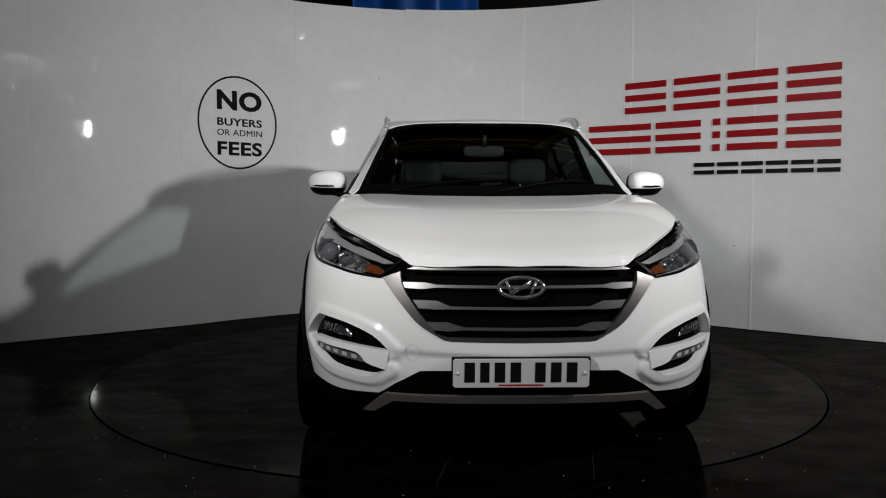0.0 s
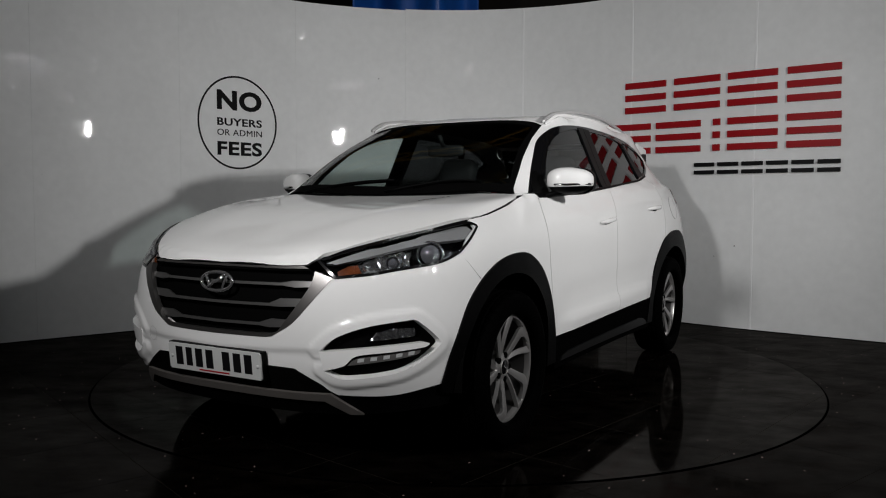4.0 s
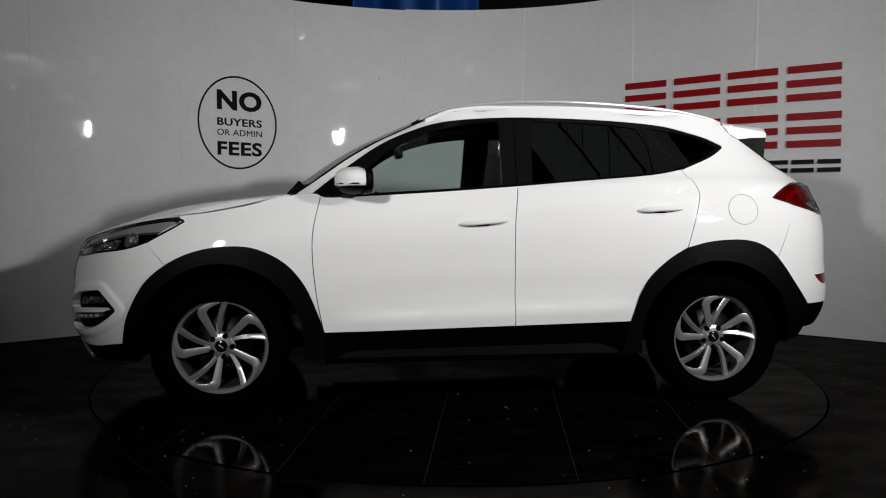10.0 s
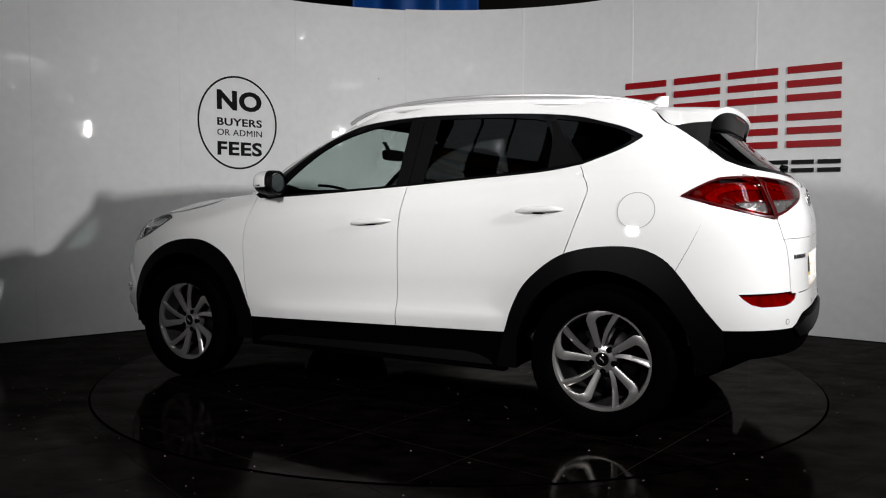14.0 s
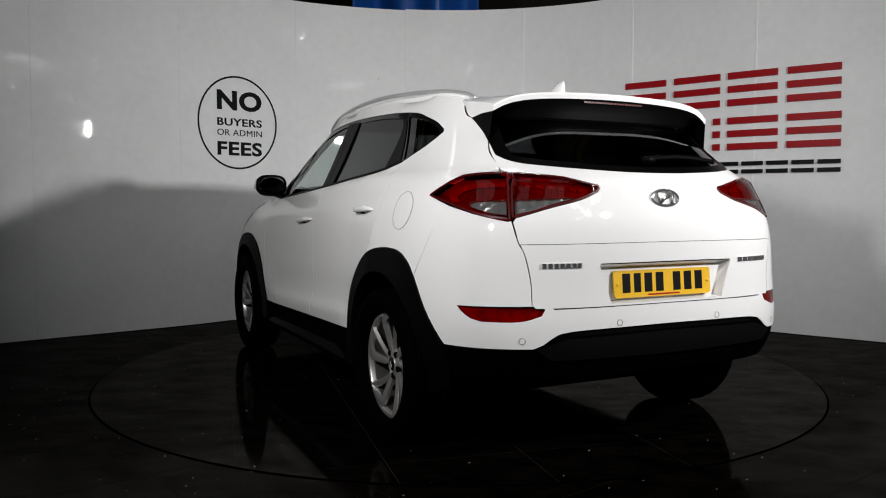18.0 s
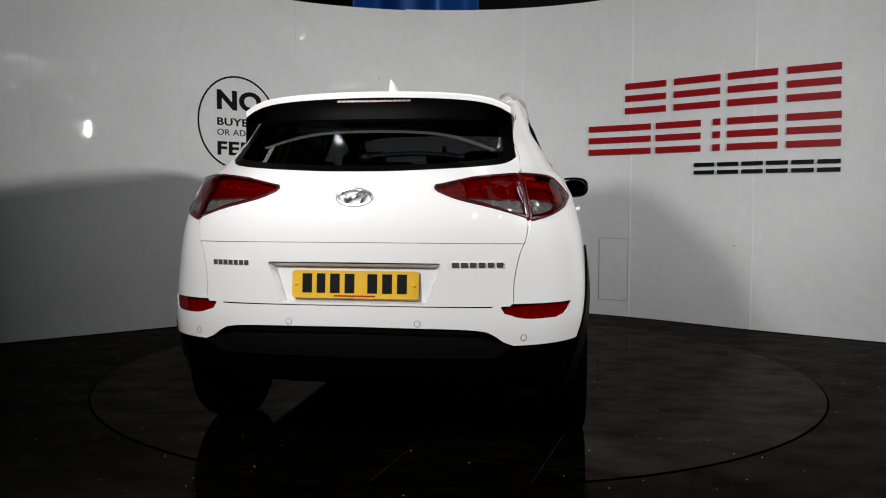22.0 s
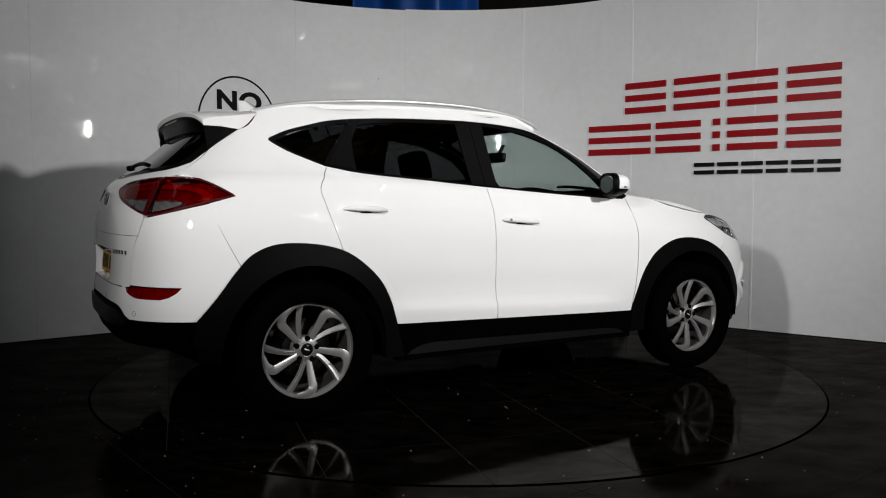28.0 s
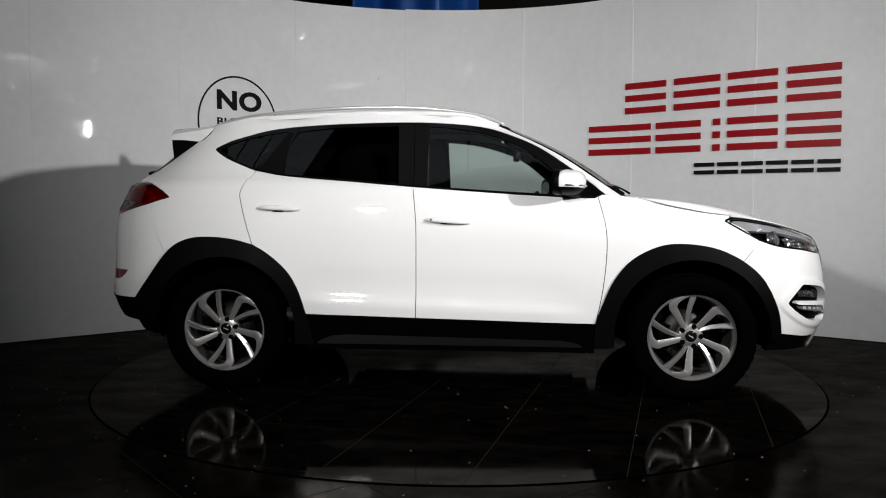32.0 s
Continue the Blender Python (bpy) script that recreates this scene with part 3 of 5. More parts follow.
def run(*pts):
    """A smooth open line through the points."""
    return [tuple(p) for p in catmull(pts, 4)] if len(pts) > 2 else [tuple(p) for p in pts]


def chain(*runs):
    out = []
    for r in runs:
        for p in r:
            if not out or (Vector(p) - Vector(out[-1])).length > 1e-4:
                out.append(p)
    if (Vector(out[0]) - Vector(out[-1])).length < 1e-4:
        out.pop()
    return out


def degs(pts):
    return [(a * DEG, z) for a, z in pts]


def inset(poly, d):
    """The outline moved inwards by d (its points run clockwise or not)."""
    area = sum(a[0] * b[1] - a[1] * b[0] for a, b in zip(poly, poly[1:] + poly[:1]))
    out = []
    for k in range(len(poly)):
        t = (Vector(poly[(k + 1) % len(poly)]) - Vector(poly[k - 1])).normalized()
        n = Vector((-t.y, t.x)) * (1 if area > 0 else -1)
        out.append(tuple(Vector(poly[k]) + n * d))
    return out


def both(half):
    """A closed outline from its half, the first and last points on or near the centre line."""
    return chain(half, [(-a, b) for a, b in reversed(half)])


def both_top(half):
    return chain(half, [(a, -b) for a, b in reversed(half)])


def inside(p, poly):
    c = False
    for (x0, y0), (x1, y1) in zip(poly, poly[1:] + poly[:1]):
        if (y0 > p[1]) != (y1 > p[1]) and p[0] < (x1 - x0) * (p[1] - y0) / (y1 - y0) + x0:
            c = not c
    return c


def tess(outer, holes, res):
    verts, edges = [], []
    for poly in (outer, *holes):
        start = len(verts)
        for (x0, y0), (x1, y1) in zip(poly, poly[1:] + poly[:1]):
            n = max(1, int(math.hypot(x1 - x0, y1 - y0) / res))
            for k in range(n):
                verts.append(Vector((x0 + (x1 - x0) * k / n, y0 + (y1 - y0) * k / n)))
        edges += [(i, i + 1) for i in range(start, len(verts) - 1)] + [(len(verts) - 1, start)]
    arr = np.array([tuple(v) for v in verts])
    x0, y0 = arr.min(0)
    x1, y1 = arr.max(0)
    nx, ny = int((x1 - x0) / res), int((y1 - y0) / res)
    for i in range(1, nx + 1):
        for j in range(1, ny + 1):
            p = (x0 + i * (x1 - x0) / (nx + 1), y0 + j * (y1 - y0) / (ny + 1))
            if inside(p, outer) and not any(inside(p, h) for h in holes) and np.min((arr[:, 0] - p[0]) ** 2 + (arr[:, 1] - p[1]) ** 2) > (0.45 * res) ** 2:
                verts.append(Vector(p))
    vs, _, fs, *_ = delaunay_2d_cdt(verts, edges, [], 0, 1e-6)
    faces = []
    for f in fs:
        c = ((vs[f[0]].x + vs[f[1]].x + vs[f[2]].x) / 3, (vs[f[0]].y + vs[f[1]].y + vs[f[2]].y) / 3)
        a, b, d = (vs[i] for i in f)
        area2 = abs((b.x - a.x) * (d.y - a.y) - (b.y - a.y) * (d.x - a.x))
        if area2 > 2e-3 * res * res and inside(c, outer) and not any(inside(c, h) for h in holes):
            faces.append(tuple(f))
    return vs, faces


def skin_patch(bm, mode, outer, holes=(), off=0.0, depth=0.012, res=0.03, sgn=1, push=None, pane=False):
    """A panel on the skin, raised by off, its rim turned in by depth. push(u, v): extra height."""
    vs, faces = tess(outer, holes, res)
    spots = []
    for v in vs:
        loc, n = shot(mode, v.x, v.y)
        h = off + (push(v.x, v.y) if push else 0.0)
        spots.append((loc + n * h, n))
    if pane:
        # an even, gently curved pane: the quadratic surface nearest to the skin
        terms = np.array([(1, v.x, v.y, v.x * v.x, v.x * v.y, v.y * v.y) for v in vs])
        if mode == "tail":
            terms = np.array([(1, v.y, v.y * v.y, v.x ** 2, v.x ** 2 * v.y, v.x ** 4, v.x ** 6) for v in vs])
            k = np.linalg.lstsq(terms, np.array([p.x for p, _ in spots]), rcond=None)[0]
            spots = [(Vector((float(row @ k), p.y, p.z)), n) for (p, n), row in zip(spots, terms)]
        else:
            k = np.linalg.lstsq(terms, np.array([p.y for p, _ in spots]), rcond=None)[0]
            spots = [(Vector((p.x, float(row @ k), p.z)), n) for (p, n), row in zip(spots, terms)]
    flip = lambda p: Vector((p.x, p.y * sgn, p.z))
    used = sorted({i for f in faces for i in f})
    top = {i: bm.verts.new(flip(spots[i][0])) for i in used}
    count = {}
    for f in faces:
        a, b, c = (spots[i][0] for i in f)
        nn = (b - a).cross(c - a)
        order = f if nn.dot(spots[f[0]][1]) > 0 else f[::-1]
        if sgn < 0:
            order = order[::-1]
        try:
            bm.faces.new([top[i] for i in order])
        except ValueError:
            continue
        for p, q in zip(order, order[1:] + order[:1]):
            count[(p, q)] = 1
    if depth:
        rim_t, rim_b = {}, {}
        for (p, q) in count:
            if (q, p) in count:
                continue
            for i in (p, q):
                if i not in rim_t:
                    loc, n = spots[i]
                    rim_t[i] = bm.verts.new(flip(loc))
                    rim_b[i] = bm.verts.new(flip(loc - n * depth))
            bm.faces.new((rim_t[q], rim_t[p], rim_b[p], rim_b[q]))
    return bm


def panel(name, mode, outer, material, parent=None, holes=(), label="", **kw):
    return part(name, skin_patch(bmesh.new(), mode, outer, holes, **kw), material, parent or car, label)


ARCH_F = [(1.828, .378), (1.805, .493), (1.742, .629), (1.676, .715), (1.571, .793), (1.439, .847), (1.279, .868), (1.143, .852), (1.004, .779), (.906, .663), (.841, .517), (.806, .418)]
ARCH_R = [(-.845, .455), (-.888, .582), (-.959, .704), (-1.098, .821), (-1.234, .874), (-1.392, .893), (-1.521, .885), (-1.623, .841), (-1.70, .763), (-1.777, .659), (-1.879, .531)]
CUT_F = [(.822, 1.128), (.859, .969), (.866, .821), (.846, .612), (.809, .416)]
CUT_M = [(-.207, .437), (-.207, .67), (-.209, .971), (-.232, 1.176)]
CUT_R = [(-1.181, 1.275), (-1.243, 1.168), (-1.229, 1.077), (-1.156, .853)]
DLO_TOP = [(.868, 1.145), (.771, 1.222), (.655, 1.312), (.50, 1.418), (.342, 1.490), (.152, 1.543), (-.196, 1.571), (-.609, 1.568), (-.928, 1.553), (-1.118, 1.532), (-1.242, 1.502), (-1.366, 1.466), (-1.456, 1.425)]
DLO_LOW = [(-1.462, 1.412), (-1.42, 1.382), (-1.344, 1.342), (-1.191, 1.282), (-.983, 1.246), (-.579, 1.212), (-.181, 1.178), (.335, 1.141), (.759, 1.119), (.822, 1.128)]
G = 0.0022  # half a panel gap


def shift(pts, dx, dz=0.0):
    return [(a + dx, b + dz) for a, b in pts]


def top_to_side(pts):
    return [(x, shot("top", x, y)[0].z) for x, y in pts]


def rear_to_side(pts):
    out = []
    for a, z in pts:
        loc = shot("rear", a * DEG, z)[0]
        out.append((loc.x, z))
    return out


WS_EDGE = [(.950, .742), (.80, .690), (.66, .655), (.50, .622), (.38, .604), (.27, .590)]
ROOF_EDGE = [(.20, .592), (.0, .602), (-.2, .606), (-.8, .604), (-1.2, .590), (-1.49, .574)]
LAMP_TOP = [(46.5, 1.088), (51.6, 1.122), (48.2, 1.163), (44.0, 1.201), (40.0, 1.213), (35.6, 1.226)]
arch_f_wing = [(1.601, .772)] + ARCH_F[4:]
def door_fold(u, v):
    """The lower door swells out below a line that rises towards the tail."""
    line = 0.520 - 0.035 * u
    d = v - line
    fade = min(1, max(0, (0.80 - u) / 0.25)) * min(1, max(0, (u + 0.95) / 0.2))
    low = 0.020 * (1 / (1 + math.exp(d / 0.008)) if abs(d) < 0.3 else float(d < 0)) * (1 - 0.45 * min(1, max(0, -d / 0.12)))
    hollow = -0.007 * math.exp(-((d - 0.10) / 0.07) ** 2)
    return (low + hollow) * fade


def waist_fold(u, v):
    """A soft crease through the handles."""
    line = 1.045 - 0.055 * u
    d = v - line
    return 0.005 * math.exp(-(d / 0.03) ** 2) * min(1, max(0, (1.0 - u) / 0.3)) * min(1, max(0, (u + 1.9) / 0.3))


def flank(u, v):
    return door_fold(u, v) + waist_fold(u, v)


for sg in (1, -1):
    # bumper meets wing along a slanting line under the lamp
    panel("front_wing", "side", chain(run((1.540, .988), (1.62, .948), (1.700, .882)), [(1.601, .772)], run(*arch_f_wing), run(*shift(CUT_F[::-1], G)), [(.845, 1.139), (.93, 1.139)], run(*[(x, z - .002) for x, z in top_to_side([(.99, .795), (1.085, .808), (1.18, .815), (1.355, .819), (1.45, .817), (1.545, .806)])])), PAINT, sgn=sg)
    door = panel("front_door", "side", chain(run(*shift(CUT_F, -G)), run(*shift(CUT_M, G)), run(*DLO_LOW[6:])), PAINT, sgn=sg, push=flank, res=0.025)
    door2 = panel("rear_door", "side", chain(run(*shift(CUT_R, G)), run(*ARCH_R[3::-1]), [(-.845, .452), (-.212, .437)], run(*shift(CUT_M, -G)), run(*DLO_LOW[6:2:-1])), PAINT, sgn=sg, push=flank, res=0.025)
    # pillar, cant rail and rear quarter in one pressing
    panel("body_side", "side", chain(run(*DLO_TOP), run(*DLO_LOW[:4]), run(*shift(CUT_R, -G)), run(*ARCH_R[4:9]), run((-1.675, .789), (-1.747, .934), (-1.806, 1.079)), run(*rear_to_side(LAMP_TOP[:2])), run(*rear_to_side(LAMP_TOP[1:])), run((-1.913, 1.228), (-1.803, 1.302), (-1.752, 1.350)), run((-1.750, 1.354), (-1.700, 1.392), (-1.645, 1.430), (-1.593, 1.464), (-1.553, 1.482), (-1.515, 1.52), (-1.49, top_to_side([(-1.49, .574)])[0][1])), run(*top_to_side(ROOF_EDGE[::-1])), run(*top_to_side(WS_EDGE[::-1]))), PAINT, sgn=sg, push=waist_fold)
    panel("sill_cladding", "side", [(.80, .410), (-.207, .431), (-.842, .446), (-.842, .25), (.80, .25)], RUBBER, sgn=sg, off=0.004, depth=0.05)
    panel("sill_step", "side", run((.74, .282), (.70, .305), (.62, .318)) + [(-.62, .335)] + run((-.70, .325), (-.76, .30), (-.78, .28)), STEP, sgn=sg, off=0.012, depth=0.02)
    # arch mouldings
    for hub, line, lo, name in ((1.335, ARCH_F, (.378, .418), "front_arch_moulding"), (-1.335, ARCH_R, (.455, .531), "rear_arch_moulding")):
        inner = [(hub + .425 * math.cos(a), .355 + .425 * math.sin(a)) for a in np.linspace(radians(-4), radians(184), 28)]
        outer = run(*line)
        if hub > 0:
            outer = chain([(1.822, .335)], outer, [(.80, .285)])
            ringp = chain(outer, [(inner[-1][0], .285)], inner[::-1], [(inner[0][0], .318)])
        else:
            outer = chain([(-.80, .275)], outer, [(-1.885, .42)])
            ringp = chain(outer, [(-1.85, .345), (inner[-1][0], .315)], inner[::-1], [(inner[0][0], .275)])
        panel(name, "side", ringp, TRIM, sgn=sg, off=0.010, depth=0.045, res=0.035)
    # fuel flap only on the near-side flank
    if sg > 0:
        flap = [(-1.488 + .084 * math.cos(a), 1.058 + .080 * math.sin(a)) for a in np.linspace(0, 2 * math.pi, 33)[:-1]]
        panel("fuel_flap", "side", flap, PAINT, off=0.0014, depth=0.002, push=waist_fold)
        seam = bmesh.new()
        big = [(-1.488 + .087 * math.cos(a), 1.058 + .083 * math.sin(a)) for a in np.linspace(0, 2 * math.pi, 33)[:-1]]
        skin_patch(seam, "side", big, [flap], off=0.0022, depth=0.002, push=waist_fold)
        part("fuel_flap_seam", seam, GREYLINE, car)

# glass and its dark surround
for sg in (1, -1):
    fg = chain(run((.70, 1.136), (.592, 1.262), (.448, 1.384), (.312, 1.457), (.121, 1.513), (-.06, 1.541), (-.155, 1.547)), [(-.150, 1.192)], run((-.150, 1.192), (.274, 1.158), (.70, 1.136)))
    rg = chain(run((-.335, 1.550), (-.669, 1.545), (-.90, 1.527)), run((-.955, 1.515), (-1.005, 1.42), (-1.012, 1.264)), run((-1.012, 1.264), (-.733, 1.236), (-.312, 1.202)))
    qg = chain(run((-1.012, 1.524), (-1.221, 1.490), (-1.345, 1.455), (-1.425, 1.415)), run((-1.425, 1.410), (-1.326, 1.350), (-1.19, 1.298)))
    dlo = chain(run(*DLO_TOP), run(*DLO_LOW))
    frame_ob = panel("window_surround", "side", dlo, GLOSS_BLACK, holes=(fg, rg, qg), sgn=sg, off=-0.004, depth=0.014, label="gloss black window surround and pillars")
    panel("front_door_window", "side", fg, GLASS, sgn=sg, off=-0.010, depth=0.0, res=0.03, pane=True)
    panel("rear_door_window", "side", rg, GLASS_DARK, sgn=sg, off=-0.010, depth=0.0, res=0.03, pane=True)
    panel("quarter_window", "side", qg, GLASS_DARK, sgn=sg, off=-0.010, depth=0.0, res=0.03, pane=True)
    panel("waist_moulding", "side", chain(run(*DLO_LOW[3:9]), run(*shift(DLO_LOW[8:2:-1], 0, .011))), TRIM, sgn=sg, off=0.005, depth=0.01, res=0.04)
    panel("door_pillar_trim", "side", [(-.232, 1.186), (-.318, 1.194), (-.340, 1.555), (-.245, 1.560)], PILLAR, sgn=sg, off=0.0, depth=0.004, label="satin dark grey pillar trim")
    panel("door_pillar_trim", "side", [(-.150, 1.180), (-.226, 1.184), (-.240, 1.560), (-.160, 1.558)], PILLAR, sgn=sg, off=0.0, depth=0.004, label="satin dark grey pillar trim")
    panel("rear_pillar_trim", "side", [(-1.016, 1.270), (-1.165, 1.292), (-1.01, 1.512), (-.985, 1.51), (-1.01, 1.43)], PILLAR, sgn=sg, off=0.0, depth=0.004, label="satin dark grey pillar trim")

ws_out = both_top(run((1.045, 0), (1.035, .3), (1.0, .55), (.96, .70)) + run(*[(x, y - .003) for x, y in WS_EDGE]) + run((.256, .5), (.262, .3), (.264, 0)))
ws_in = both_top([(.985, 0), (.975, .3), (.945, .55), (.915, .66)] + run((.885, .682), (.77, .645), (.64, .612), (.50, .585), (.38, .568), (.325, .555)) + run((.315, .45), (.31, .25), (.31, 0)))
panel("windscreen_frit", "top", ws_out, BLACK, holes=(ws_in,), off=-0.004, depth=0.01, label="black printed windscreen border")
panel("windscreen", "top", ws_in, GLASS, off=-0.004, depth=0.0, res=0.06)
roof = both_top([(.270, 0)] + run((.268, .3), (.262, .5), (.25, .588)) + run(*[(x, y - .002) for x, y in ROOF_EDGE]) + [(-1.50, .3), (-1.51, 0)])
panel("roof_panel", "top", roof, PAINT, res=0.05)
hood = both_top(run((2.186, 0), (2.181, .26), (2.157, .40), (2.135, .445)) + run((2.130, .452), (2.054, .530), (1.906, .638), (1.752, .728), (1.593, .785), (1.53, .806)) + run((1.45, .815), (1.355, .817), (1.18, .812), (1.085, .803), (1.02, .785), (.985, .755)) + run((1.03, .64), (1.075, .35), (1.09, 0)))


def hood_crease(u, v):
    """Two soft ridges run back along the bonnet."""
    d = abs(abs(v) - (0.30 + 0.28 * (2.15 - u) / 1.1))
    fade = min(1, max(0, (2.12 - u) / 0.3))
    return 0.004 * math.exp(-(d / 0.10) ** 2) * fade


panel("bonnet", "top", hood, PAINT, depth=0.015, res=0.02, push=hood_crease)
cowl = both_top(run((1.086, 0), (1.08, .3), (1.056, .60), (1.02, .725)) + run((.965, .70), (1.0, .55), (1.035, .3), (1.047, 0)))
panel("wiper_cowl", "top", cowl, TRIM, off=-0.015, depth=0.02)

# ---- nose ----
grille_half = degs(run((25.0, .799), (21.0, .699), (17.8, .625), (13.6, .570)) + run((12.5, .566), (7.2, .563), (0, .561)))
lamp_low = degs(run((25.6, .798), (32, .811), (36.5, .826), (45.5, .851), (50.6, .886)))
bump_half = lamp_low[::1] + degs(run((56.3, .768), (53.5, .71), (51.0, .629), (48.8, .493), (47.7, .380))) + degs(run((46.5, .372), (42, .360), (35.2, .341), (26.0, .347))) + degs([(17.8, .445), (12.2, .448), (0, .450)])
bump = chain(grille_half[::-1], bump_half)
bump_full = chain(bump, [(-a, b) for a, b in reversed(bump)])
fog_hole = degs(run((23.1, .523), (26.3, .580), (32, .621), (39.3, .640)) + run((40.2, .634), (42.6, .592), (44.6, .548), (44.4, .530)) + run((42.4, .497), (39.6, .463), (36, .436), (29.4, .419), (26.4, .420), (23.8, .448)))
fog_bar = degs(run((23.1, .523), (29, .534), (36, .545), (41.2, .551)) + run((42.0, .548), (42.4, .541), (41.6, .532)) + run((40.5, .529), (35.5, .520), (29.6, .508), (27.4, .470), (23.8, .448)))
fog_line = fog_hole
fog_edge = np.array([(a[0] + (b[0] - a[0]) * k / 12, a[1] + (b[1] - a[1]) * k / 12) for a, b in zip(fog_line, fog_line[1:]) for k in range(12)])


def fog_swell(u, v):
    """The bumper rises into a frame round each fog recess."""
    d = math.sqrt(float(np.min((fog_edge[:, 0] - abs(u)) ** 2 + (fog_edge[:, 1] - v) ** 2)))
    ridge = 0.498 + 0.0010 * abs(u) / DEG
    shelf = 1 / (1 + math.exp(max(-30, min(30, (v - ridge) / 0.003)))) * min(1, max(0, (24.5 - abs(u) / DEG) / 1.6))
    rise = min(1, max(0, (0.046 - d) / 0.016))
    return 0.009 * rise * rise * (3 - 2 * rise) - 0.010 * shelf * (1 - 0.4 * rise)


mir = lambda poly: [(-a, b) for a, b in reversed(poly)]
panel("front_bumper", "front", bump_full, PAINT, holes=(fog_hole, mir(fog_hole)), depth=0.04, res=0.011, push=fog_swell)
low_half = degs([(0, .452), (12.2, .450), (17.9, .447), (26.0, .349)] + run((35.2, .343), (42, .362), (47.7, .382)) + [(48, .27), (30, .255), (0, .25)])
panel("lower_bumper", "front", both(low_half), TRIM, off=-0.010, depth=0.04)
panel("lower_intake", "front", both(degs([(0, .448), (11.8, .446), (17.4, .440), (24.5, .352), (0, .352)])), BLACK, off=-0.0090, depth=0.0)
skid_half = degs([(0, .347), (18, .347), (24.6, .349), (30.5, .262), (28.0, .262), (23.4, .318), (0, .316)])
panel("skid_strip", "front", both(skid_half), SKID, off=0.004, depth=0.012, label="satin silver skid strip")
# grille: a dark surround, a recess and three bars
inner_half = degs(run((21.9, .832), (21.2, .775), (18.6, .691), (14.9, .590)) + run((13.0, .579), (7, .576), (0, .575)))
surround = chain(degs([(0, .842), (16.5, .842), (19.3, .846), (25.3, .801)]), grille_half, [])
sur_full = chain(surround, [(-a, b) for a, b in reversed(surround)])
in_full = both(degs([(0, .834), (16, .834), (20.7, .836)]) + inner_half)
grille = panel("grille_surround", "front", sur_full, SATIN_DARK, holes=(in_full,), off=0.003, depth=0.022, label="satin grey grille surround")
panel("grille_mesh", "front", both(degs([(0, .846), (20, .846), (24.5, .80)]) + grille_half), BLACK, grille, off=-0.045, depth=0.0)
for pts in (((0, .773, 15.2, .776, 17.2, .790, 21.8, .790, 21.2, .768)), ((0, .690, 12.6, .693, 15.0, .720, 19.3, .722, 18.2, .690)), ((0, .609, 10.2, .612, 13.0, .637, 16.7, .637, 15.4, .606))):
    z0, a1, z1, a2, z2, a3, z3, a4, z4 = pts[1:]
    slat = both(degs([(0, z0 + .0055), (a1, z1 + .0055), (a2, z2), (a3, z3), (a4, z4), (a1 + 2.5, z4 - .004), (a1, z1 - .0055), (0, z0 - .0055)]))
    panel("grille_bar", "front", slat, BAR, grille, off=-0.012, depth=0.010, res=0.03, label="satin silver grille bar")
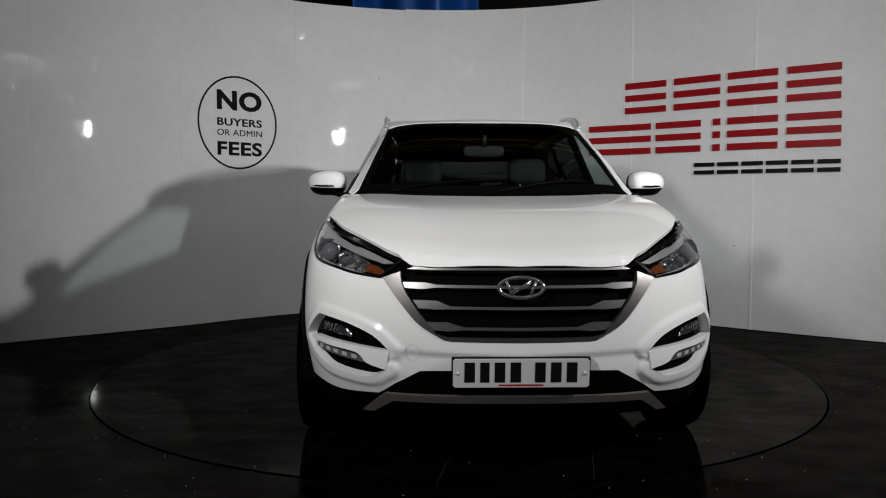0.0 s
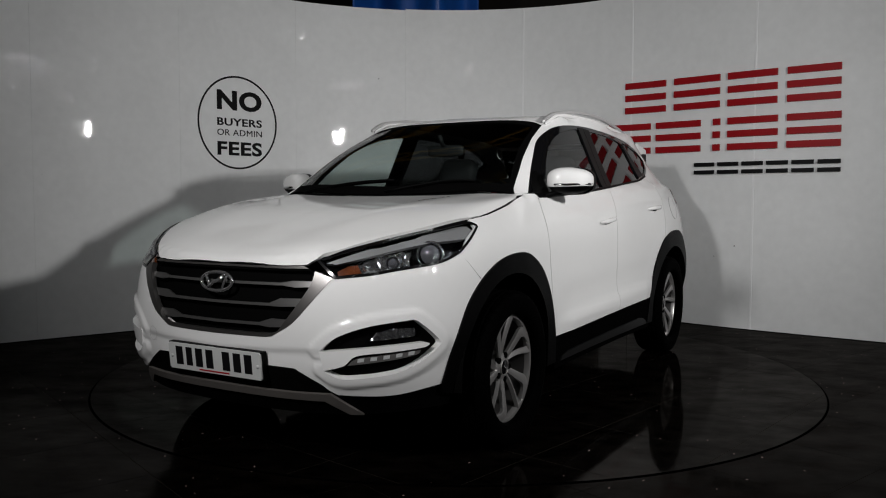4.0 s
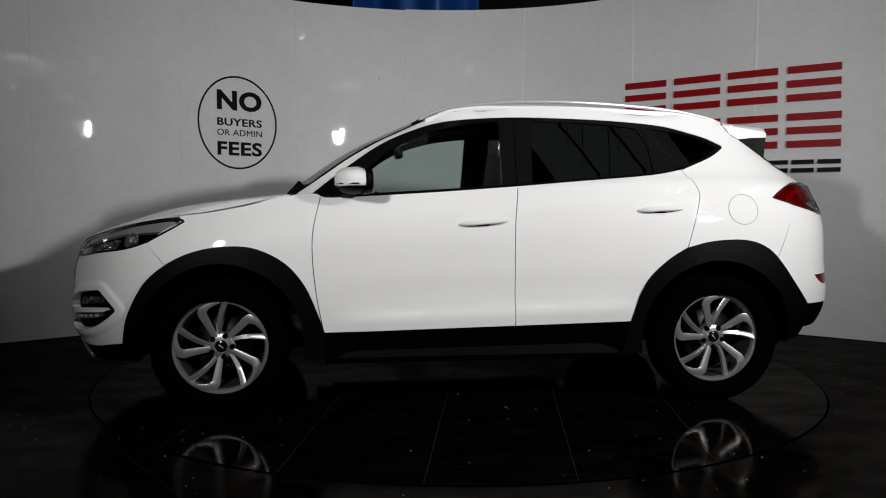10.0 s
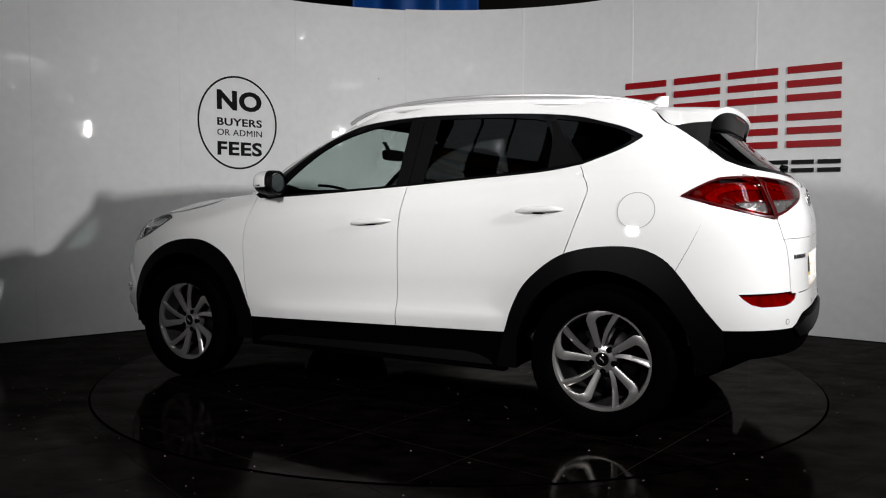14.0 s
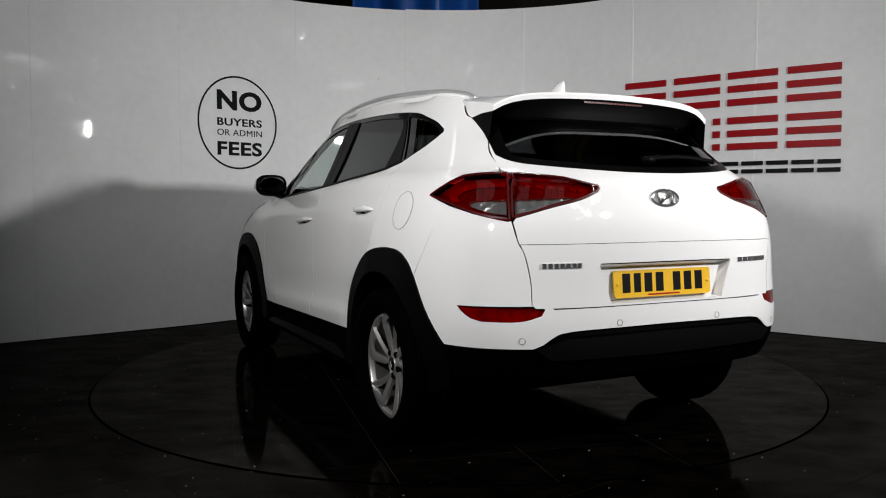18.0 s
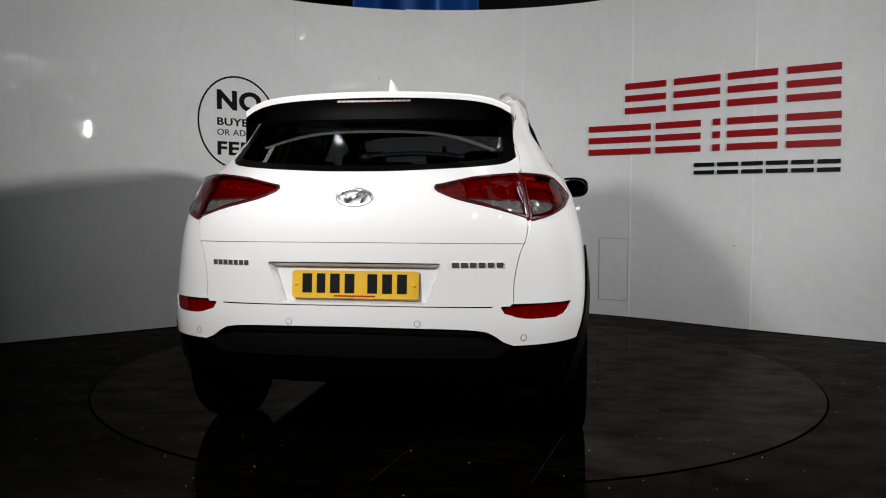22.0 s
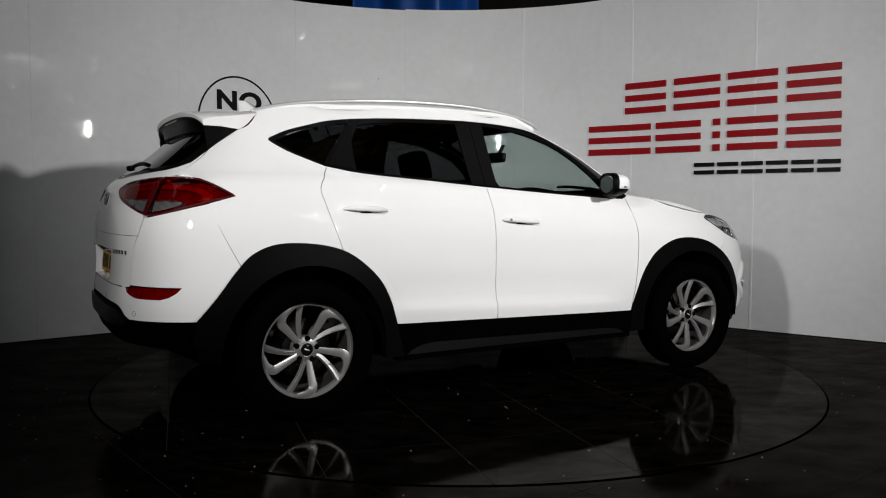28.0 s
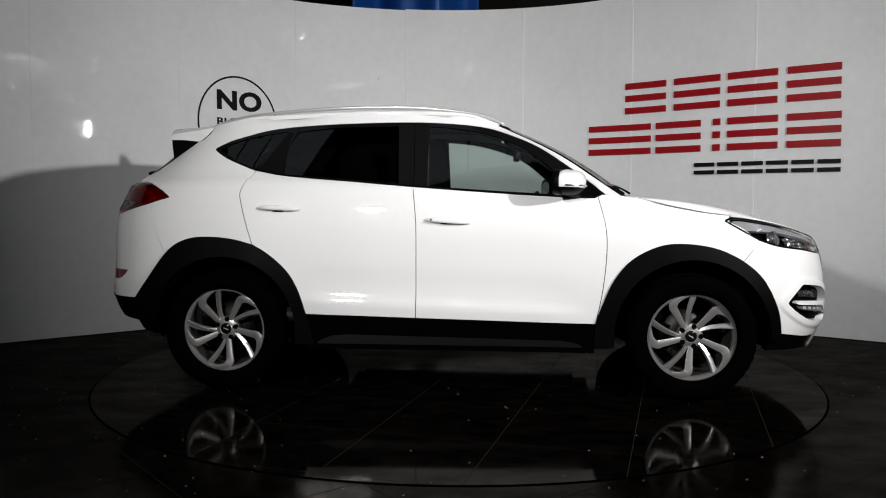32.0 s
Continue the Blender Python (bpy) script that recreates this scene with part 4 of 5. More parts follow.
for sg in (1, -1):
    panel("fog_bar", "front", fog_bar, PAINT, sgn=sg, off=0.009, depth=0.03, res=0.015, label="white bar between the two lamps of the bumper corner")
    panel("fog_recess", "front", degs([(22, .40), (44, .40), (46.2, .545), (43, .66), (37, .66), (22, .58)]), BLACK, sgn=sg, off=-0.033, depth=0.0)
    lens = panel("fog_lamp", "front", degs(run((31.0, .555), (32.4, .595), (36.5, .613), (40.0, .615)) + run((41.0, .59), (40.8, .572), (36.6, .561), (31.0, .555)))[:-1], LAMP_CLEAR, sgn=sg, off=-0.010, depth=0.02, label="clear fog lamp")
    panel("fog_reflector", "front", degs([(31.8, .560), (40.2, .573), (40.2, .606), (36, .606), (33, .592)]), CHROME_LAMP, lens, sgn=sg, off=-0.024, depth=0.004, res=0.009, push=lambda u, v: 0.006 * math.sin(u * 390 + v * 120) * math.sin(v * 330))
    drl = panel("daytime_lamp", "front", degs(run((27.6, .467), (29.5, .499), (35.5, .513), (41.0, .523)) + run((41.0, .515), (40.2, .500), (35.5, .484), (27.6, .467)))[:-1], LAMP_CLEAR, sgn=sg, off=0.004, depth=0.004, label="clear daytime running lamp")
    panel("lamp_base", "front", degs(run((27.9, .469), (29.6, .496), (35.5, .510), (40.8, .520)) + run((40.8, .515), (40.0, .502), (35.5, .487), (27.9, .469)))[:-1], LAMP_GREY, drl, sgn=sg, off=0.0005, depth=0.02, res=.02, label="grey lamp base")
    for k in range(5):
        a, z = 30.2 + k * 2.2, .489 + k * .0050
        panel("lamp_cell", "front", degs([(a - .55, z - .007), (a + .55, z - .005), (a + .65, z + .009), (a - .45, z + .007)]), DRL_W, drl, sgn=sg, off=0.003, depth=0.004, res=.01)

    # headlamp
    lamp = chain(lamp_low, degs(run((50.6, .886), (54.6, .938), (58.3, .990)) + run((58.0, 1.000), (55.8, 1.012), (52.5, 1.010), (44.4, .985), (35.4, .950), (26.9, .906), (21.9, .866))))
    house = panel("headlamp", "front", lamp, BLACK, sgn=sg, off=-0.055, depth=0.0, res=0.03, label="dark headlamp housing")
    panel("headlamp_lens", "front", lamp, LAMP_CLEAR, house, sgn=sg, off=0.001, depth=0.0, res=0.02, label="clear headlamp lens")
    panel("headlamp_border", "front", lamp, GLOSS_BLACK, house, holes=(inset(lamp, 0.010),), sgn=sg, off=0.0025, depth=0.006, res=0.02, label="black lamp border")
    edge = degs(run((23.6, .862), (30, .906), (37, .942), (44.4, .972), (52.0, .996), (55.2, .998)) + run((56.6, .980), (54.4, .952), (50.0, .944), (44.0, .936), (36.0, .908), (25.5, .857)))
    panel("headlamp_brow", "front", edge, BAND, house, sgn=sg, off=-0.012, depth=0.02, label="satin silver strip in the lamp")
    base = degs(run((26.4, .812), (36.3, .840), (45.0, .866), (49.2, .895)) + run((48.6, .882), (45.0, .856), (36.3, .832), (26.6, .806)))
    panel("headlamp_base", "front", base, BAND, house, sgn=sg, off=-0.025, depth=0.02)
    panel("indicator", "front", degs([(25.9, .817), (30.2, .829), (29.4, .862), (27.6, .856), (25.6, .834)]), AMBER, house, sgn=sg, off=-0.028, depth=0.012, label="amber indicator cell")
    facet = panel("reflector_bowl", "front", degs([(29.0, .828), (34.5, .838), (39.6, .852), (40.2, .915), (37.5, .914), (33, .898), (29.4, .866)]), CHROME_LAMP, house, sgn=sg, off=-0.040, depth=0.004, res=0.013, push=lambda u, v: 0.011 * math.sin(u * 310 + v * 170) * math.sin(v * 290 - u * 90), label="bright faceted lamp reflector")
    for p in facet.data.polygons:
        p.use_smooth = False
    for a, z, r, mt, nm in ((44.2, .899, .056, CHROME_LAMP, "projector_ring"), (36.2, .868, .030, CHROME_LAMP, "reflector_ring")):
        loc, n = shot("front", a * DEG, z)
        fwd = (n * .4 + Vector((1, .25, 0))).normalized()
        c = loc - n * .030
        c.y *= sg
        fwd.y *= sg
        rot = fwd.to_track_quat("Y", "Z").to_matrix().to_4x4()
        bm = bmesh.new()
        lathe(bm, [(r * .96, -.03), (r, .008), (r * .93, .012), (r * .86, .004), (r * .80, -.012), (r * .5, -.03), (.002, -.036)], 28, Matrix.Translation(c) @ rot)
        ring_ob = part(nm, bm, mt, house)
        if r > .02:
            bm = bmesh.new()
            k = r * .74
            lathe(bm, [(k, -.008), (k * .95, .004), (k * .8, .014), (k * .5, .022), (k * .2, .025), (.001, .0255)], 28, Matrix.Translation(c) @ rot)
            part("projector_lens", bm, LENS, house)

# ---- tail ----
tg_low = both([(0, .6855), (.30, .6855)] + [(.622, .6865)] + run((.634, .700), (.635, .785), (.653, .88), (.671, .931)) + [(.40, .933), (0, .934)])
recess = both([(0, .856), (.345, .855), (.352, .848), (.295, .694), (0, .694)])
panel("tailgate_lower", "tail", tg_low, PAINT, holes=(recess,), depth=0.03, res=0.025)
bm = bmesh.new()
front_x = -2.165
pts_o = [(.352, .850), (-.352, .850), (-.297, .692), (.297, .692)]
pts_i = [(.330, .833), (-.330, .833), (-.290, .698), (.290, .698)]
vo = [bm.verts.new((shot("tail", y, z)[0].x + .004, y, z)) for y, z in pts_o]
vi = [bm.verts.new((-2.136, y, z)) for y, z in pts_i]
for k in range(4):
    bm.faces.new((vo[k], vo[(k + 1) % 4], vi[(k + 1) % 4], vi[k]))
bm.faces.new(vi)
bmesh.ops.recalc_face_normals(bm, faces=bm.faces)
part("plate_recess", bm, PAINT, car, smooth=False)
lampin = run((.676, 1.033), (.552, 1.070), (.413, 1.104), (.331, 1.136)) + run((.317, 1.150), (.322, 1.166), (.345, 1.170), (.462, 1.196), (.610, 1.213), (.637, 1.214))
glass_low = run((.628, 1.290), (.603, 1.266), (.55, 1.249), (.396, 1.233), (.166, 1.221), (0, 1.219))
tg_up = both([(0, .9362), (.40, .9352), (.674, .9335)] + run((.679, .95), (.688, 1.018)) + lampin + run((.650, 1.230), (.634, 1.302), (.614, 1.348)) + glass_low)
panel("tailgate_upper", "tail", tg_up, PAINT, depth=0.03, res=0.025)
rear_glass = both(glass_low[::-1] + run((.628, 1.30), (.618, 1.350), (.600, 1.42), (.585, 1.475), (.57, 1.535)) + [(0, 1.535)])
panel("rear_window", "tail", rear_glass, GLASS_DARK, off=-0.008, depth=0.0, res=0.04, pane=True)
band = both(glass_low[::-1] + run((.628, 1.30), (.618, 1.350), (.600, 1.42), (.590, 1.45)) + run((.545, 1.43), (.565, 1.36), (.575, 1.31), (.555, 1.283), (.396, 1.262), (.166, 1.25), (0, 1.248)))
panel("rear_window_frit", "tail", band, UNDER, off=-0.003, depth=0.004, label="black border of the rear window")

rb_side = run((29.45, .700), (29.65, .785), (30.75, .894), (31.8, .938), (33.0, 1.022))
rb = [(0, .682), (25.4, .681), (26.6, .698), (29.4, .700)] + rb_side[1:] + run((33.6, 1.019), (38.3, 1.040), (43, 1.066), (46.5, 1.086)) + run((46.75, 1.075), (50.12, .934), (53.82, .789)) + run((53.05, .763), (50.25, .659), (46.5, .533)) + run((44.3, .531), (37.5, .531), (29.2, .531)) + run((27.5, .545), (25.5, .575), (23.6, .590), (18, .598), (0, .601))
refl = degs(run((42.6, .692), (36, .694), (28.4, .696)) + [(27.0, .683)] + run((27.6, .658), (31.4, .636), (38.0, .634)) + run((40.0, .645), (41.6, .668), (42.6, .692)))[:-1]
panel("rear_bumper", "rear", both(degs(rb)), PAINT, holes=(refl, mir(refl)), depth=0.03, res=0.025)
rlow = degs([(0, .606), (18, .602), (23.6, .594), (25.6, .578), (29.2, .535), (37.5, .534), (46.8, .536), (47.5, .42), (46, .385), (30, .395), (0, .405)])
panel("rear_lower_bumper", "rear", both(rlow), RUBBER, off=-0.006, depth=0.05)
panel("rear_diffuser", "rear", both(degs([(0, .572), (23, .566), (28.5, .528), (26, .487), (0, .480)])), LOWER, off=0.010, depth=0.03)
panel("bumper_slot", "rear", both(degs([(0, .594), (21.5, .588), (23, .575), (0, .578)])), BLACK, off=-0.002, depth=0.006)
for sg in (1, -1):
    rf = panel("rear_reflector", "rear", refl, RED_LENS, sgn=sg, off=-0.003, depth=0.02, res=0.02, label="red reflector lamp")
    panel("reflector_back", "rear", refl, RED_BRIGHT, rf, sgn=sg, off=-0.016, depth=0.0, res=.015, push=lambda u, v: 0.004 * math.sin(u * 230) * math.sin(v * 300))
    # tail lamp: an outer part on the flank and an inner part on the tailgate
    outer = degs(run((33.05, 1.028), (36.5, 1.034), (40, 1.052), (46.0, 1.091), (51.4, 1.122)) + run((51.0, 1.130), (48.2, 1.160), (44.0, 1.198), (40.0, 1.210), (33.7, 1.213)))
    tl = panel("tail_lamp", "rear", outer, RED_BACK, sgn=sg, off=-0.028, depth=0.0, res=0.02, label="red tail lamp with clear lower cells")
    clear_o = degs(run((33.8, 1.044), (37.0, 1.054), (40.4, 1.074)) + run((41.2, 1.092), (39, 1.101), (33.9, 1.103)))
    panel("tail_lens", "rear", outer, RED_LENS, tl, holes=(clear_o,), sgn=sg, off=0.004, depth=0.02, res=0.02, label="red tail lamp lens")
    panel("lamp_border", "rear", outer, RED_DARK, tl, holes=(inset(outer, 0.007),), sgn=sg, off=0.0055, depth=0.004, res=0.02, label="dark red lamp border")
    panel("reversing_lens", "rear", clear_o, LAMP_CLEAR, tl, sgn=sg, off=0.002, depth=0.02, res=0.02, label="clear lower lamp lens")
    panel("bulb_reflector", "rear", clear_o, CELL, tl, sgn=sg, off=-0.014, depth=0.004, res=.012, push=lambda u, v: 0.006 * math.sin(u * 420) * math.sin(v * 260))
    arc = degs(run((34.2, 1.182), (39.5, 1.180), (43.5, 1.165), (46.6, 1.128), (45.2, 1.100)) + run((43.6, 1.106), (44.4, 1.126), (42.4, 1.148), (39.0, 1.160), (34.2, 1.162)))
    panel("light_guide", "rear", arc, RED_BRIGHT, tl, sgn=sg, off=-0.016, depth=0.008, res=0.015, label="bright red light guide arc")
    inner = [(y, z) for y, z in lampin]
    inner = chain([(.688, 1.036)], run((.674, 1.036), (.552, 1.073), (.413, 1.107), (.334, 1.137)) + run((.320, 1.150), (.325, 1.164), (.345, 1.168), (.462, 1.193), (.610, 1.210), (.637, 1.211)) + [(.660, 1.165), (.673, 1.12), (.684, 1.07)])
    ti = panel("tailgate_lamp", "tail", inner, RED_BACK, sgn=sg, off=-0.026, depth=0.0, res=0.02, label="red inner tail lamp with a clear lower strip")
    clear_i = run((.676, 1.046), (.60, 1.066), (.552, 1.083), (.45, 1.107), (.40, 1.116)) + [(.666, 1.104)]
    panel("tail_lens", "tail", inner, RED_LENS, ti, holes=(clear_i,), sgn=sg, off=0.004, depth=0.02, res=0.02, label="red tail lamp lens")
    panel("lamp_border", "tail", inner, RED_DARK, ti, holes=(inset(inner, 0.006),), sgn=sg, off=0.0055, depth=0.004, res=0.02, label="dark red lamp border")
    panel("reversing_lens", "tail", clear_i, LAMP_CLEAR, ti, sgn=sg, off=0.002, depth=0.02, res=0.02, label="clear lower lamp lens")
    panel("strip_reflector", "tail", clear_i, CELL, ti, sgn=sg, off=-0.012, depth=0.004, res=.012, push=lambda u, v: 0.005 * math.sin(u * 380) * math.sin(v * 260))
    for y, w, h in ((.385, .020, .010), (.425, .014, .013), (.462, .032, .009), (.505, .022, .015), (.545, .030, .012), (.592, .018, .010)):
        z = 1.140 + (y - .385) * .10
        panel("lamp_cell", "tail", [(y, z), (y + w, z + .003), (y + w, z + h + .003), (y + w * .3, z + h)], RED_BRIGHT, ti, sgn=sg, off=-0.018, depth=0.008, res=.02)


# ---- car: inner shell, wheel wells, wheels ----
HUBS = [(1.335, 1), (-1.335, 1), (1.335, -1), (-1.335, -1)]
bm = bmesh.new()
for sgn in (1, -1):
    grid = [[bm.verts.new((p.x * 0.962, max(p.y - 0.045, 0) * sgn, p.z if p.z > 0.3 else 0.27)) for p in row] for row in SKIN[:60:2]]
    for a, b in zip(grid, grid[1:]):
        for i in range(len(a) - 1):
            q = (a[i], a[i + 1], b[i + 1], b[i])
            c = sum((v.co for v in q), Vector()) / 4
            if abs(c.y) > 0.5 and min(math.hypot(c.x - h, c.z - 0.35) for h in (1.335, -1.335)) < 0.44:
                continue
            bm.faces.new(q)
    for i in range(len(grid[0]) - 1):
        v = [grid[0][i], grid[0][i + 1]]
        w = [bm.verts.new((t.co.x, t.co.y * 0.55, 0.27)) for t in v]
        c = (v[0].co + v[1].co) / 2
        if min(abs(c.x - h) for h in (1.335, -1.335)) > 0.43:
            bm.faces.new((v[0], v[1], w[1], w[0]))
        z = [bm.verts.new((t.co.x, 0, 0.27)) for t in v]
        bm.faces.new((w[0], w[1], z[1], z[0]))
for v in bm.verts:
    if v.co.x < -1.75:
        v.co.z = max(v.co.z, .27 + (-1.75 - v.co.x) * .45)
part("underbody", bm, BLACK, car)
for hx, sg in HUBS:
    bm = bmesh.new()
    rows = []
    for i in range(25):
        a = radians(-4 + 188 * i / 24)
        rows.append([bm.verts.new((hx + .432 * math.cos(a), sg * y, .352 + .432 * math.sin(a))) for y in (.90, .75, .60, .52)])
        rows[-1].append(bm.verts.new((hx + .06 * math.cos(a), sg * .52, .352 + .06 * math.sin(a))))
    for a, b in zip(rows, rows[1:]):
        for k in range(4):
            bm.faces.new((a[k], a[k + 1], b[k + 1], b[k]))
    part("wheel_well", bm, BLACK, car)


def bar_along(bm, line, half_w, half_t, axis, depth_dir, seg=8, e=0.55):
    """A solid bar with a rounded-box section along a line of points; half_w along axis x tangent, half_t along depth_dir."""
    rings = []
    n = len(line)
    for i, p in enumerate(line):
        t = (line[min(i + 1, n - 1)] - line[max(i - 1, 0)]).normalized()
        d = depth_dir.normalized()
        w = t.cross(d).normalized()
        hw = half_w(i / (n - 1)) if callable(half_w) else half_w
        ht = half_t(i / (n - 1)) if callable(half_t) else half_t
        ring = []
        for k in range(seg):
            a = 2 * math.pi * (k + 0.5) / seg
            ca, sa = math.cos(a), math.sin(a)
            ring.append(bm.verts.new(p + w * hw * math.copysign(abs(ca) ** e, ca) + d * ht * math.copysign(abs(sa) ** e, sa)))
        rings.append(ring)
    for a, b in zip(rings, rings[1:]):
        for k in range(seg):
            bm.faces.new((a[k], b[k], b[(k + 1) % seg], a[(k + 1) % seg]))
    bm.faces.new(rings[0])
    bm.faces.new(rings[-1][::-1])
    bmesh.ops.recalc_face_normals(bm, faces=bm.faces)
    return bm


RIM_SCALE = 1.035


def polar(r, a, y):
    return Vector((-r * RIM_SCALE * math.cos(radians(a)), y, r * RIM_SCALE * math.sin(radians(a))))


def rim_mesh():
    """Ten swept spokes in five pairs, a barrel and a lip; the outer face looks along +y."""
    bm = bmesh.new()
    lathe(bm, [(r * RIM_SCALE, y) for r, y in ((.2135, .036), (.2175, .054), (.221, .0605), (.234, .0615), (.2395, .057), (.238, .044), (.222, .030))], 72, Matrix())
    lathe(bm, [(.030, .036), (.052, .036), (.066, .028), (.070, .010), (.070, -.02)], 40, Matrix())
    bmesh.ops.recalc_face_normals(bm, faces=bm.faces)
    return bm


def spoke_mesh(kind):
    bm = bmesh.new()
    if kind == "wide":
        pts = [(.052, 122, .026), (.100, 119.5, .034), (.150, 118.5, .043), (.184, 118, .049), (.203, 114, .052), (.2145, 107, .0535), (.2205, 99, .054), (.226, 91, .054)]
        line = [polar(r, a, y) for r, a, y in catmull(pts, 3)]
        bar_along(bm, line, lambda t: 0.0135 + 0.0095 * min(1, t * 2.2) - .015 * max(0, t - .55) * 2.2, 0.008, None, Vector((0, 1, 0)), 8, 0.12)
    else:
        pts = [(.055, 101, .020), (.095, 96, .028), (.135, 91.5, .035), (.180, 87, .043), (.227, 83, .051)]
        line = [polar(r, a, y) for r, a, y in catmull(pts, 3)]
        bar_along(bm, line, lambda t: 0.009 + 0.007 * t, 0.009, None, Vector((0.45, 1, 0.0)), 8, 0.12)
    bmesh.ops.recalc_face_normals(bm, faces=bm.faces)
    return bm


def tyre_mesh():
    bm = bmesh.new()
    prof = [(.232, -.095), (.245, -.098), (.285, -.106), (.318, -.104), (.338, -.098), (.348, -.080)]
    for y in (-.062, -.024, .018, .058):
        prof += [(.351, y - .010), (.351, y), (.343, y + .003), (.343, y + .009)]
    prof += [(.351, .072), (.348, .080), (.338, .098), (.318, .104), (.300, .1055), (.297, .1050), (.285, .106), (.268, .1040), (.2545, .098), (.2450, .084), (.2445, .062)]
    lathe(bm, prof, 120, Matrix())
    for v in bm.verts:
        r = math.hypot(v.co.x, v.co.z)
        if r > .340 and abs(v.co.y) > .062 and round(math.degrees(math.atan2(v.co.z, v.co.x)) / 3) % 3 == 0:
            v.co.x *= 1 - .007 / r
            v.co.z *= 1 - .007 / r
    bmesh.ops.recalc_face_normals(bm, faces=bm.faces)
    return bm


wheels = []
for hx, sg in HUBS:
    turn = 0 if sg > 0 else 180
    if not wheels:
        w = part("wheel", rim_mesh(), ALLOY, car, "silver ten-spoke alloy wheel")
        for p in w.data.polygons:
            p.use_smooth = True
        w.data.set_sharp_from_angle(angle=radians(38))
        for kind in ("wide", "blade"):
            first = part("spoke", spoke_mesh(kind), ALLOY, w)
            first.data.set_sharp_from_angle(angle=radians(34))
            for k in range(1, 5):
                o = new("spoke", first.data)
                o.parent = w
                o.matrix_basis = pose(0, 0, 0, 0, 72 * k, 0)
        bm = bmesh.new()
        lathe(bm, [(.170, -.13), (.207, -.12), (.212, -.03), (.2135 * RIM_SCALE, .037)], 64, Matrix())
        part("rim_barrel", bm, SATIN_DARK, w, "dark inner rim barrel")
        tyre = part("tyre", tyre_mesh(), RUBBER, w, "black rubber tyre")
        tyre.data.set_sharp_from_angle(angle=radians(50))
        bm = bmesh.new()
        lathe(bm, [(.046, .0), (.046, .032), (.001, .034)], 32, Matrix())
        bmesh.ops.recalc_face_normals(bm, faces=bm.faces)
        part("hub_face", bm, BLACK, w)
        bm = bmesh.new()
        lathe(bm, [(.032, .030), (.032, .040), (.029, .043), (.001, .0445)], 32, Matrix())
        cap = part("centre_cap", bm, GLOSS_BLACK, w, "black centre cap")
        bm = bmesh.new()
        lathe(bm, [(.0325, .030), (.0325, .041), (.0345, .043), (.0375, .041), (.038, .034)], 32, Matrix())
        part("cap_ring", bm, ALLOY, w)
        part("cap_mark", bar_along(bmesh.new(), [Vector((-.012, .045, -.010)), Vector((-.003, .046, -.001)), Vector((.003, .046, .001)), Vector((.012, .045, .010))], .0025, .001, None, Vector((0, 1, 0))), CHROME_SATIN, w)
        for k in range(5):
            a = radians(72 * k + 90 + 22)
            bm = bmesh.new()
            lathe(bm, [(.0142, .020), (.0142, .0385), (.010, .041), (.006, .041), (.005, .036), (.0005, .036)], 12, Matrix.Translation((.056 * math.cos(a), 0, .056 * math.sin(a))))
            part("wheel_bolt", bm, BLACK, w)
        bm = bmesh.new()
        lathe(bm, [(.05, -.035), (.150, -.035), (.152, -.045), (.150, -.055), (.05, -.055)], 48, Matrix())
        part("brake_disc", bm, DISC, w, "dull steel brake disc")
        bm = bmesh.new()
        bar_along(bm, [polar(.140, a, -.045) for a in range(150, 215, 6)], 0.030, 0.035, None, Vector((0, 1, 0)))
        part("brake_caliper", bm, BLACK, w)
        bm = bmesh.new()
        lathe(bm, [(.002, -.09), (.20, -.09)], 32, Matrix())
        part("wheel_back", bm, BLACK, w)
        wheels.append(w)
        w.matrix_basis = pose(hx, sg * .838, .351, 0, 0, turn)
    else:
        w = copy_thing(wheels[0], pose(hx, sg * .838, .351, 0, {(-1.335, 1): -12, (1.335, -1): 4, (-1.335, -1): 16}[(hx, sg)], turn))
        wheels.append(w)

# ---- car: mirrors, handles, rails, fin, spoiler ----
def blob(bm, centre, half, e=0.75, nu=28, nv=16, rear=1.0, lo=-1.0, hi=1.0):
    """A rounded body; rear squeezes its back half (towards -x); lo..hi keeps a slice of its height."""
    rows = []
    for j in range(nv + 1):
        s = lo + (hi - lo) * j / nv
        s = max(-1, min(1, s))
        ph = math.asin(s)
        row = []
        for i in range(nu):
            a = 2 * math.pi * i / nu
            c, d = math.cos(a), math.sin(a)
            x = math.copysign(abs(c) ** e, c) * max(math.cos(ph), 0.02) ** e
            y = math.copysign(abs(d) ** e, d) * max(math.cos(ph), 0.02) ** e
            z = math.copysign(abs(math.sin(ph)) ** e, s)
            row.append(bm.verts.new(centre + Vector((x * half[0] * (rear if x < 0 else 1), y * half[1], z * half[2]))))
        rows.append(row)
    for a, b in zip(rows, rows[1:]):
        for i in range(nu):
            bm.faces.new((a[i], a[(i + 1) % nu], b[(i + 1) % nu], b[i]))
    bm.faces.new(rows[0][::-1])
    bm.faces.new(rows[-1])
    return bm


def mirrored(bm, sg):
    if sg < 0:
        for v in bm.verts:
            v.co.y = -v.co.y
        bmesh.ops.reverse_faces(bm, faces=bm.faces)
    return bm


def taper(bm, cx, cy, cz):
    """The mirror housing leans out and back."""
    for v in bm.verts:
        d = v.co - Vector((cx, cy, cz))
        v.co.x -= 0.30 * d.y
        v.co.z *= 1.0
        v.co.z = cz + d.z * (1.0 - 1.6 * max(0, d.y))
    return bm


